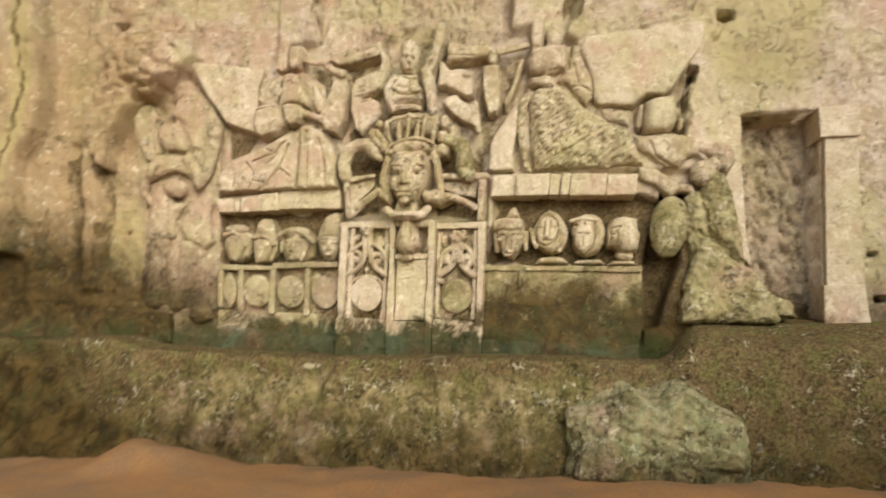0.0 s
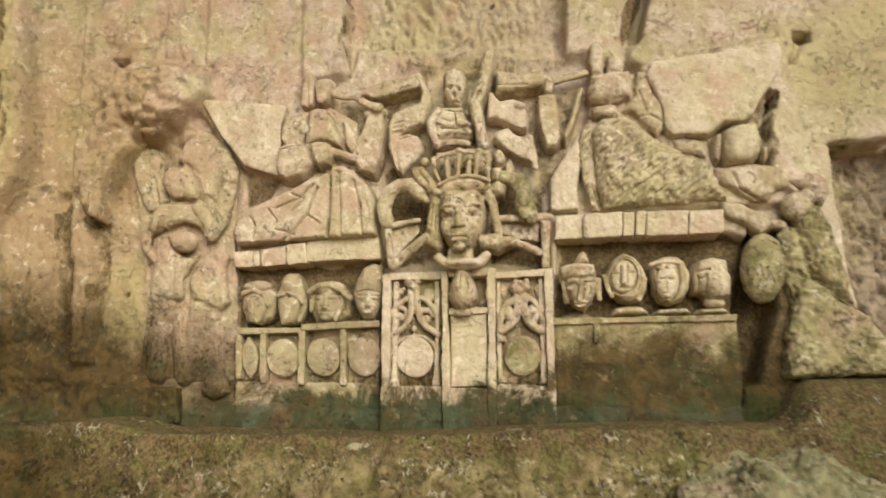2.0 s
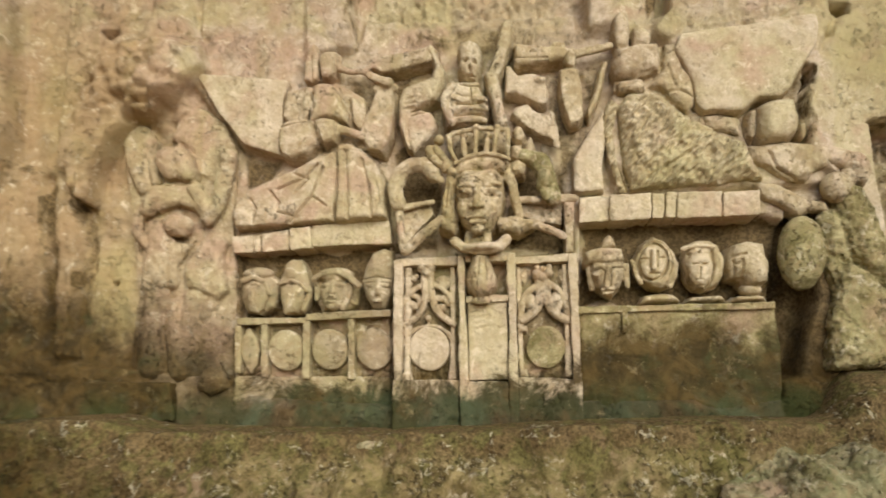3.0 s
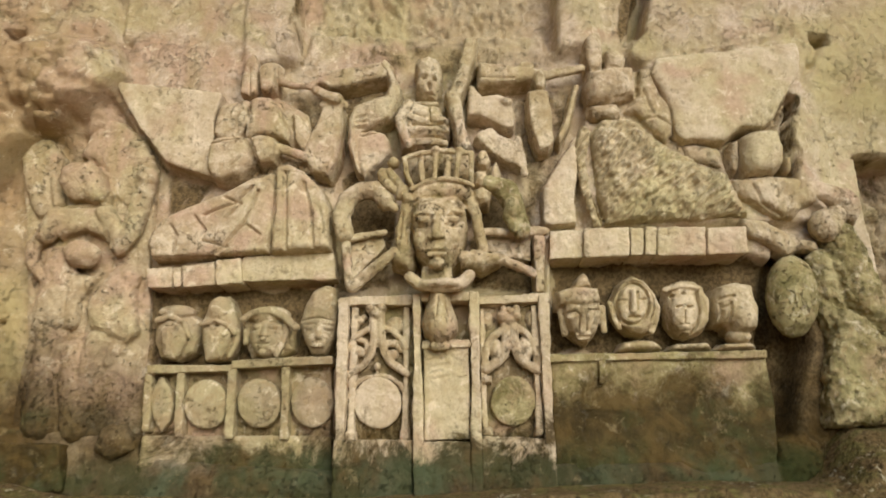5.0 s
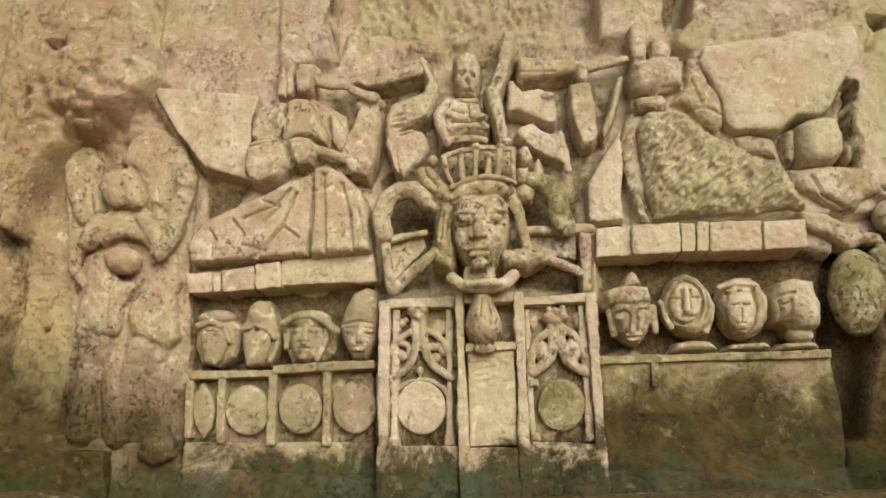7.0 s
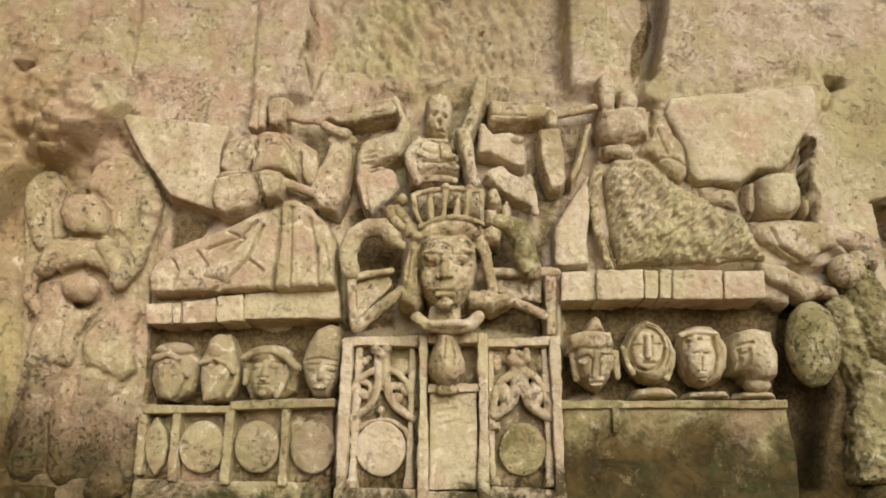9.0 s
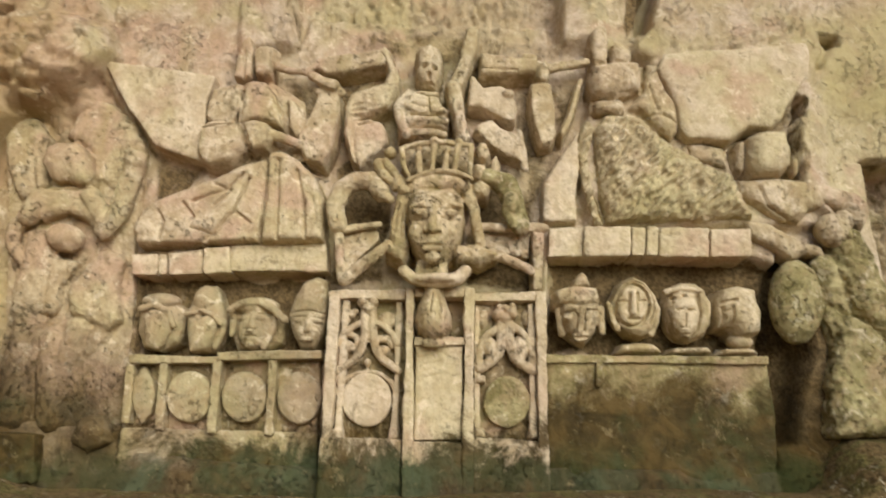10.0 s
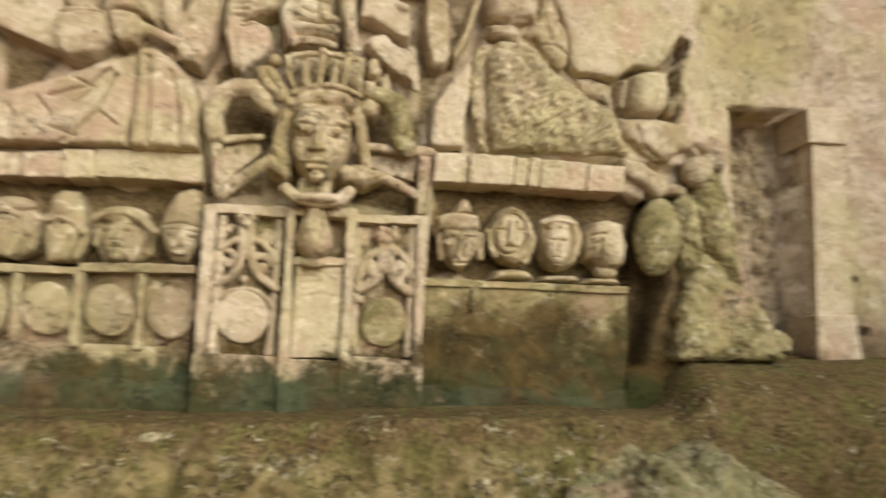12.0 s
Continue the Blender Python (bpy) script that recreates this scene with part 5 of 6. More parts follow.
tagged(carve("kneeling_statue", [
    ('p', -0.12, 0.02, [(-1.949, 4.06), (-1.506, 4.131), (-1.239, 3.962), (-1.169, 3.502), (-1.574, 3.437), (-1.923, 3.438)]),
    ('r', -0.1, 0.07, 0.12, 0.024, [(-1.761, 4.127), (-1.754, 4.272), (-1.726, 4.43), (-1.665, 4.48), (-1.633, 4.409), (-1.627, 4.247), (-1.625, 4.116), (-1.696, 4.107)]),
    ('r', -0.1, 0.08, 0.16, 0.03, [(-1.597, 4.12), (-1.617, 4.304), (-1.583, 4.363), (-1.506, 4.368), (-1.476, 4.313), (-1.484, 4.139), (-1.533, 4.11)]),
    ('c', -1.504, 4.35, 0.1, -1.45, 4.31, 0.1, 0.028, 0.026),
    ('c', -1.45, 4.31, 0.1, -1.453, 4.242, 0.1, 0.026, 0.024),
    ('r', -0.1, 0.06, 0.16, 0.054, [(-1.677, 4.056), (-1.612, 4.089), (-1.51, 4.083), (-1.433, 3.964), (-1.358, 3.792), (-1.354, 3.682), (-1.448, 3.728), (-1.592, 3.756), (-1.697, 3.729), (-1.688, 3.895)]),
    ('r', -0.1, 0.05, 0.13, 0.036, [(-1.898, 4.034), (-1.749, 4.066), (-1.699, 4.081), (-1.695, 3.901), (-1.725, 3.734), (-1.883, 3.735), (-1.945, 3.799), (-1.928, 3.92)]),
    ('c', -1.706, 4.018, 0.11, -1.729, 3.869, 0.11, 0.039, 0.035),
    ('c', -1.729, 3.869, 0.11, -1.761, 3.768, 0.11, 0.035, 0.031),
    ('r', -0.1, 0.07, 0.2, 0.042, [(-1.939, 3.698), (-1.87, 3.743), (-1.662, 3.742), (-1.618, 3.615), (-1.599, 3.504), (-1.714, 3.42), (-1.832, 3.385), (-1.9, 3.412), (-1.948, 3.482), (-1.95, 3.607)]),
    ('r', -0.05, 0.1, 0.21, 0.036, [(-1.644, 3.727), (-1.547, 3.745), (-1.454, 3.717), (-1.437, 3.6), (-1.456, 3.529), (-1.558, 3.494), (-1.604, 3.556)]),
    ('c', -1.45, 3.663, 0.1, -1.345, 3.627, 0.1, 0.043, 0.037),
    ('c', -1.345, 3.627, 0.1, -1.248, 3.582, 0.1, 0.037, 0.032),
    ('r', -0.1, 0.03, 0.1, 0.03, [(-1.365, 3.976), (-1.299, 3.947), (-1.215, 3.807), (-1.236, 3.678), (-1.282, 3.633), (-1.338, 3.724)]),
    ('r', -0.12, 0.04, 0.11, 0.03, [(-1.129, 4.017), (-0.976, 4.016), (-0.975, 3.801), (-0.997, 3.582), (-1.071, 3.431), (-1.196, 3.467), (-1.267, 3.619), (-1.215, 3.783), (-1.164, 3.904)]),
    ('c', -1.479, 4.235, 0.08, -1.361, 4.191, 0.08, 0.028, 0.026),
    ('c', -1.361, 4.191, 0.08, -1.233, 4.181, 0.08, 0.026, 0.024),
    ('c', -1.232, 4.176, 0.08, -1.151, 4.233, 0.08, 0.028, 0.032),
    ('c', -1.151, 4.233, 0.08, -1.025, 4.272, 0.08, 0.032, 0.036),
    ('r', -0.1, 0.05, 0.12, 0.03, [(-1.177, 4.291), (-1.041, 4.32), (-0.869, 4.329), (-0.656, 4.377), (-0.586, 4.327), (-0.635, 4.22), (-0.863, 4.173), (-1.074, 4.135), (-1.18, 4.203)]),
    ('c', -1.177, 4.117, 0.13, -1.091, 4.069, 0.13, 0.035, 0.041),
    ('c', -1.091, 4.069, 0.13, -1.023, 4.041, 0.13, 0.041, 0.047),
    ('e', -1.033, 4.046, 0.12, 0.067, 0.051, 0.05, 0),
    ('c', -1.126, 4.013, 0.08, -0.971, 4.012, 0.08, 0.036, 0.036),
    ('r', -0.1, 0.1, 0.17, 0.042, [(-1.445, 3.503), (-1.358, 3.52), (-1.24, 3.458), (-1.103, 3.311), (-1.042, 3.158), (-1.034, 2.861), (-1.456, 2.853), (-1.467, 3.083), (-1.464, 3.337)]),
    ('r', -0.1, 0.07, 0.13, 0.03, [(-2.344, 2.991), (-2.251, 3.129), (-2.064, 3.23), (-1.825, 3.316), (-1.641, 3.42), (-1.459, 3.481), (-1.451, 3.178), (-1.472, 2.863), (-1.861, 2.847), (-2.314, 2.839)]),
    ('e', -2.256, 2.956, 0.05, 0.103, 0.103, 0.1, 0),
    ('e', -2.098, 2.994, 0.06, 0.103, 0.127, 0.09, 20),
    ('g', 0.012, 0.05, [(-1.446, 3.398), (-1.441, 3.144), (-1.47, 2.843)]),
    ('g', 0.012, 0.035, [(-1.37, 3.441), (-1.356, 3.144), (-1.348, 2.851)]),
    ('g', 0.012, 0.03, [(-1.233, 3.354), (-1.173, 3.102), (-1.158, 2.859)]),
    ('g', 0.011, 0.04, [(-1.615, 3.355), (-1.723, 3.236), (-1.95, 3.153)]),
    ('g', 0.012, 0.045, [(-1.572, 3.321), (-1.667, 3.069), (-1.84, 2.866)]),
    ('g', 0.01, 0.04, [(-2.015, 3.139), (-1.936, 3.035), (-1.966, 2.961), (-1.773, 2.904)]),
    ('g', 0.01, 0.03, [(-1.813, 3.279), (-1.688, 3.223), (-1.796, 3.118)]),
    ('g', 0.01, 0.035, [(-2.185, 3.077), (-2.127, 2.994), (-2.15, 2.872)]),
    ('g', 0.01, 0.03, [(-1.663, 3.081), (-1.545, 2.99)]),
    ('g', 0.009, 0.04, [(-1.666, 3.991), (-1.665, 3.807), (-1.694, 3.68)]),
    ('g', 0.008, 0.03, [(-1.909, 3.672), (-1.77, 3.708), (-1.647, 3.698)]),
    ('g', 0.007, 0.025, [(-1.767, 3.476), (-1.695, 3.563)]),
    ('g', 0.007, 0.025, [(-1.613, 3.673), (-1.573, 3.541), (-1.535, 3.467)]),
    ('g', 0.007, 0.03, [(-1.69, 4.338), (-1.682, 4.106)]),
    ('g', 0.007, 0.025, [(-1.468, 4.009), (-1.425, 3.888)]),
    ('g', 0.008, 0.025, [(-1.412, 3.903), (-1.337, 3.657)]),
    ('g', 0.007, 0.02, [(-1.12, 3.163), (-1.079, 2.99)]),
], CARVED, voxel=0.008, worn=0.004, soften=2), "kneeling limestone statue in a long robe, blowing a pipe", "statue")
tagged(carve("angel_statue", [
    ('p', -0.3, -0.04, [(-3.439, 3.69), (-3.346, 3.837), (-3.239, 3.849), (-3.129, 3.625), (-3.014, 3.525), (-2.941, 3.66), (-2.898, 3.871), (-2.813, 4.006), (-2.489, 3.812), (-2.381, 3.58), (-2.396, 3.001), (-2.348, 2.497), (-2.299, 2.023), (-2.314, 1.615), (-3.199, 1.64), (-3.205, 2.37), (-3.276, 2.872)]),
    ('r', -0.25, -0.04, 0.02, 0.06, [(-3.387, 3.806), (-3.304, 3.863), (-3.231, 3.859), (-3.101, 3.693), (-3.134, 3.532), (-3.123, 3.236), (-3.237, 3.211), (-3.304, 3.313), (-3.384, 3.5), (-3.443, 3.691)]),
    ('r', -0.25, -0.06, 0, 0.06, [(-3.003, 3.711), (-2.935, 3.907), (-2.827, 4.036), (-2.686, 3.988), (-2.5, 3.831), (-2.395, 3.636), (-2.392, 3.497), (-2.581, 3.281), (-2.722, 3.379), (-2.777, 3.566), (-2.885, 3.666)]),
    ('r', -0.2, 0.08, 0.16, 0.09, [(-3.039, 3.567), (-2.979, 3.609), (-2.822, 3.6), (-2.73, 3.513), (-2.68, 3.367), (-2.702, 3.289), (-2.785, 3.271), (-2.835, 3.305), (-2.928, 3.297), (-3.008, 3.359), (-3.06, 3.455)]),
    ('r', -0.2, -0.02, 0.04, 0.05, [(-3.18, 3.526), (-3.11, 3.568), (-3.06, 3.382), (-3.032, 3.3), (-3.114, 3.26), (-3.157, 3.388)]),
    ('r', -0.2, 0.0, 0.075, 0.06, [(-3.068, 3.263), (-2.985, 3.29), (-2.79, 3.293), (-2.677, 3.238), (-2.595, 3.15), (-2.559, 2.996), (-2.602, 2.922), (-2.72, 3.039), (-2.852, 3.076), (-2.956, 3.06), (-3.025, 3.029), (-3.078, 3.109)]),
    ('c', -2.706, 3.216, 0.04, -2.614, 3.072, 0.04, 0.068, 0.062),
    ('c', -2.614, 3.072, 0.04, -2.569, 2.959, 0.04, 0.062, 0.056),
    ('c', -2.574, 2.954, 0.03, -2.495, 3.091, 0.03, 0.068, 0.071),
    ('c', -2.495, 3.091, 0.03, -2.461, 3.277, 0.03, 0.071, 0.073),
    ('c', -2.461, 3.277, 0.03, -2.427, 3.462, 0.03, 0.073, 0.076),
    ('e', -2.42, 3.48, 0.05, 0.08, 0.08, 0.07, 0),
    ('c', -3.053, 3.191, 0.04, -3.113, 3.064, 0.04, 0.08, 0.068),
    ('c', -3.164, 3.058, 0.01, -3.223, 2.984, 0.01, 0.052, 0.047),
    ('c', -3.223, 2.984, 0.01, -3.214, 2.864, 0.01, 0.047, 0.042),
    ('c', -3.214, 2.864, 0.01, -3.113, 2.741, 0.01, 0.042, 0.036),
    ('e', -2.829, 2.901, 0.05, 0.135, 0.107, 0.1, -15),
    ('r', -0.2, 0.0, 0.05, 0.06, [(-3.114, 2.96), (-3.007, 2.984), (-2.949, 2.866), (-2.854, 2.778), (-2.709, 2.75), (-2.758, 2.669), (-2.83, 2.57), (-2.828, 2.42), (-2.857, 2.382), (-2.994, 2.363), (-3.092, 2.335), (-3.162, 2.394), (-3.145, 2.563), (-3.118, 2.769)]),
    ('r', -0.2, 0.0, 0.06, 0.07, [(-2.7, 2.667), (-2.628, 2.767), (-2.542, 2.826), (-2.44, 2.8), (-2.409, 2.736), (-2.443, 2.655), (-2.415, 2.492), (-2.376, 2.331), (-2.453, 2.248), (-2.614, 2.324), (-2.725, 2.376), (-2.773, 2.507), (-2.758, 2.628)]),
    ('c', -3.018, 2.325, -0.05, -3.038, 2.011, -0.05, 0.122, 0.118),
    ('c', -3.038, 2.011, -0.05, -3.019, 1.728, -0.05, 0.118, 0.114),
    ('c', -2.864, 2.201, -0.06, -2.823, 1.967, -0.06, 0.098, 0.102),
    ('c', -2.823, 1.967, -0.06, -2.775, 1.702, -0.06, 0.102, 0.106),
    ('c', -2.669, 2.293, -0.06, -2.732, 2.118, -0.06, 0.106, 0.09),
    ('c', -2.732, 2.118, -0.06, -2.766, 1.965, -0.06, 0.09, 0.073),
    ('c', -2.524, 2.267, -0.06, -2.601, 2.152, -0.06, 0.09, 0.057),
    ('g', 0.01, 0.02, [(-2.975, 3.252), (-2.818, 3.253), (-2.663, 3.261)]),
    ('g', 0.009, 0.018, [(-2.806, 2.729), (-2.781, 2.487), (-2.795, 2.369)]),
    ('g', 0.008, 0.015, [(-2.891, 2.815), (-2.758, 2.739), (-2.658, 2.755)]),
    ('g', 0.008, 0.012, [(-2.912, 2.652), (-2.911, 2.492)]),
], ERODED, voxel=0.010, worn=0.007, coarse=0.012, soften=2), "eroded limestone statue with two wings", "statue")
tagged(carve("seated_statue", [
    ('p', -0.12, 0.03, [(0.891, 4.258), (1.41, 4.231), (1.49, 3.921), (1.429, 3.624), (1.277, 3.737), (0.854, 3.854)]),
    ('r', -0.1, 0.08, 0.14, 0.04, [(0.87, 4.349), (0.894, 4.517), (0.957, 4.552), (1.007, 4.536), (1.013, 4.397), (0.987, 4.217), (0.886, 4.218)]),
    ('r', -0.1, 0.05, 0.11, 0.04, [(1.038, 4.412), (1.111, 4.416), (1.184, 4.317), (1.147, 4.239), (1.03, 4.25)]),
    ('r', -0.1, 0.05, 0.19, 0.1, [(0.875, 4.212), (1.046, 4.24), (1.223, 4.239), (1.242, 4.123), (1.216, 3.981), (1.03, 3.94), (0.865, 3.955), (0.84, 4.078)]),
    ('r', -0.1, 0.05, 0.14, 0.05, [(0.871, 3.922), (1.071, 3.935), (1.105, 3.852), (1.053, 3.815), (0.881, 3.83)]),
    ('r', -0.1, 0.03, 0.11, 0.06, [(1.271, 4.241), (1.407, 4.241), (1.475, 4.086), (1.504, 3.898), (1.473, 3.691), (1.407, 3.615), (1.306, 3.742), (1.225, 3.843), (1.121, 3.881), (1.242, 4.021)]),
    ('g', 0.01, 0.04, [(1.363, 4.179), (1.409, 4.023), (1.453, 3.943)]),
    ('g', 0.009, 0.03, [(1.287, 4.047), (1.33, 3.861)]),
    ('g', 0.01, 0.03, [(1.162, 3.807), (1.366, 3.815), (1.45, 3.76)]),
], CARVED, voxel=0.009, worn=0.007, coarse=0.012, soften=2), "hooded limestone statue with a worn bare torso", "statue")
tagged(carve("stone_cloak", [
    ('r', -0.12, 0.03, 0.15, 0.16, [(0.87, 3.725), (0.942, 3.807), (1.15, 3.834), (1.341, 3.678), (1.466, 3.552), (1.636, 3.428), (1.826, 3.349), (1.89, 3.186), (1.931, 3.035), (1.344, 3.02), (0.912, 3.004), (0.879, 3.188), (0.869, 3.492)]),
    ('c', 0.827, 3.73, 0.04, 0.773, 3.532, 0.04, 0.044, 0.04),
    ('c', 0.773, 3.532, 0.04, 0.795, 3.27, 0.04, 0.04, 0.036),
    ('c', 0.795, 3.27, 0.04, 0.864, 3.017, 0.04, 0.036, 0.032),
    ('g', 0.01, 0.05, [(0.86, 3.682), (0.82, 3.461), (0.841, 3.204), (0.888, 2.997)]),
], TOOLED, voxel=0.009, worn=0.008, coarse=0.02, soften=1, picked=0.026, lean=45), "rough chisel-pitted limestone cloak below the hooded statue", "sculpture")
tagged(carve("pipe_relief", [
    ('r', -0.1, 0.05, 0.13, 0.036, [(0.056, 4.333), (0.201, 4.303), (0.37, 4.283), (0.53, 4.252), (0.509, 4.165), (0.323, 4.138), (0.052, 4.12)]),
    ('c', 0.525, 4.201, 0.07, 0.661, 4.23, 0.07, 0.04, 0.038),
    ('c', 0.661, 4.23, 0.07, 0.84, 4.258, 0.07, 0.038, 0.036),
    ('c', 0.39, 4.29, 0.1, 0.449, 4.28, 0.1, 0.028, 0.028),
    ('r', -0.05, 0.1, 0.16, 0.024, [(0.48, 4.212), (0.54, 4.25), (0.561, 4.164), (0.539, 4.06), (0.473, 4.06), (0.459, 4.136)]),
    ('r', -0.12, 0.07, 0.13, 0.024, [(0.414, 4.064), (0.569, 4.063), (0.586, 3.917), (0.592, 3.652), (0.548, 3.581), (0.47, 3.559), (0.431, 3.698), (0.402, 3.881)]),
    ('r', -0.12, 0.02, 0.08, 0.024, [(0.61, 3.695), (0.69, 3.86), (0.764, 4.115), (0.825, 4.143), (0.738, 3.832), (0.635, 3.622)]),
    ('g', 0.008, 0.03, [(0.067, 4.183), (0.317, 4.172)]),
], SPOTTED, voxel=0.008, soften=2), "limestone forearm raising a thick pipe", "relief")
tagged(carve("cuff_relief", [
    ('r', -0.1, 0.05, 0.1, 0.024, [(-0.034, 4.006), (-0.023, 4.149), (0.019, 4.134), (0.08, 4.043), (0.215, 4.057), (0.272, 4.024), (0.319, 3.911), (0.306, 3.79), (0.26, 3.759), (0.166, 3.809), (0.031, 3.889), (-0.035, 3.884)]),
    ('e', 0.255, 3.982, 0.09, 0.047, 0.036, 0.05, 0),
    ('r', -0.1, 0.03, 0.07, 0.024, [(0.005, 3.728), (0.055, 3.783), (0.139, 3.806), (0.211, 3.737), (0.309, 3.691), (0.329, 3.574), (0.349, 3.458), (0.201, 3.534), (0.085, 3.624)]),
    ('c', 0.335, 3.714, 0.02, 0.347, 3.587, 0.02, 0.032, 0.032),
    ('c', 0.347, 3.587, 0.02, 0.365, 3.431, 0.02, 0.032, 0.032),
], SMOOTH, voxel=0.008, soften=2), "limestone sleeve cuff with a flat hanging flap", "relief")
tagged(carve("blade_relief", [
    ('r', -0.12, 0.04, 0.07, 0.05, [(0.486, 3.305), (0.626, 3.523), (0.769, 3.73), (0.758, 3.488), (0.71, 3.185), (0.715, 3.017), (0.468, 3.013)]),
], SMOOTH, voxel=0.010), "flat grey limestone blade shape", "relief")
tagged(carve("round_stone", [
    ('r', -0.1, 0.05, 0.19, 0.1, [(1.945, 3.63), (2.025, 3.675), (2.22, 3.683), (2.244, 3.532), (2.211, 3.4), (2.132, 3.332), (1.949, 3.323), (1.923, 3.419)]),
], SMOOTH, voxel=0.010), "rounded pale limestone boss", "stone boss")
for q in [
    [('r', -0.12, 0.0, 0.07, 0.04, [(1.891, 3.618), (1.96, 3.645), (1.935, 3.414), (1.895, 3.353), (1.847, 3.414)])],
    [('r', -0.1, 0.03, 0.11, 0.03, [(2.243, 3.488), (2.292, 3.47), (2.291, 3.391), (2.251, 3.322), (2.224, 3.374)])],
    [('r', -0.12, -0.02, 0.06, 0.06, [(1.514, 3.62), (1.679, 3.628), (1.795, 3.574), (1.814, 3.414), (1.657, 3.449), (1.542, 3.503)])],
]:
    tagged(carve("rubble_stone", q, CARVED, voxel=0.010, worn=0.006), "small rough limestone lump beside the round boss", "stone", "rubble stones")
tagged(carve("arm_relief", [
    ('r', -0.1, 0.0, 0.1, 0.07, [(1.841, 3.33), (2.202, 3.341), (2.479, 3.293), (2.677, 3.233), (2.739, 3.161), (2.746, 3.07), (2.672, 2.939), (2.609, 2.961), (2.557, 3.07), (2.449, 3.126), (2.322, 3.081), (2.245, 3.002), (2.118, 3.016), (1.992, 3.106), (1.85, 3.209)]),
    ('e', 2.641, 3.092, 0.03, 0.09, 0.124, 0.08, 0),
    ('g', 0.01, 0.03, [(1.985, 3.258), (2.033, 3.122), (2.157, 3.027)]),
], CARVED, voxel=0.010, worn=0.006, soften=2), "stretched limestone arm bent at the elbow", "relief")
tagged(carve("hand_relief", [
    ('e', 2.45, 2.937, 0.07, 0.118, 0.124, 0.09, 0),
    ('c', 2.546, 3.025, 0.05, 2.493, 2.92, 0.05, 0.068, 0.068),
    ('r', -0.1, 0.02, 0.08, 0.05, [(1.876, 3.028), (2.039, 3.002), (2.219, 2.89), (2.368, 2.834), (2.395, 2.753), (2.261, 2.772), (2.155, 2.731), (2.036, 2.829), (1.884, 2.908)]),
], CARVED, voxel=0.010, worn=0.006, soften=2), "worn limestone fist in shade", "relief")
tagged(carve("oval_shield", [
    ('e', 2.147, 2.453, 0.03, 0.175, 0.294, 0.13, -10),
], MOSSY, voxel=0.012, worn=0.007), "mossy oval limestone shield", "shield")
tagged(carve("draped_leg", [
    ('r', -0.12, 0.02, 0.15, 0.12, [(2.442, 2.992), (2.551, 3.0), (2.657, 2.923), (2.718, 2.669), (2.773, 2.304), (2.795, 2.099), (2.664, 2.201), (2.475, 2.399), (2.433, 2.673)]),
    ('c', 2.377, 2.678, 0.0, 2.39, 2.414, 0.0, 0.102, 0.108),
    ('c', 2.39, 2.414, 0.0, 2.414, 2.204, 0.0, 0.108, 0.114),
    ('r', -0.12, 0.06, 0.15, 0.06, [(2.407, 2.373), (2.523, 2.331), (2.701, 2.166), (2.868, 2.034), (2.983, 1.843), (3.057, 1.586), (2.211, 1.572), (2.258, 1.914), (2.344, 2.197)]),
    ('r', -0.12, 0.0, 0.04, 0.04, [(2.991, 1.847), (3.176, 1.773), (3.226, 1.639), (3.03, 1.637)]),
    ('g', 0.014, 0.06, [(2.406, 2.385), (2.524, 2.312), (2.71, 2.128)]),
], MOSSY, voxel=0.011, worn=0.017, coarse=0.02, soften=1), "mossy draped limestone leg on a broken block", "sculpture")

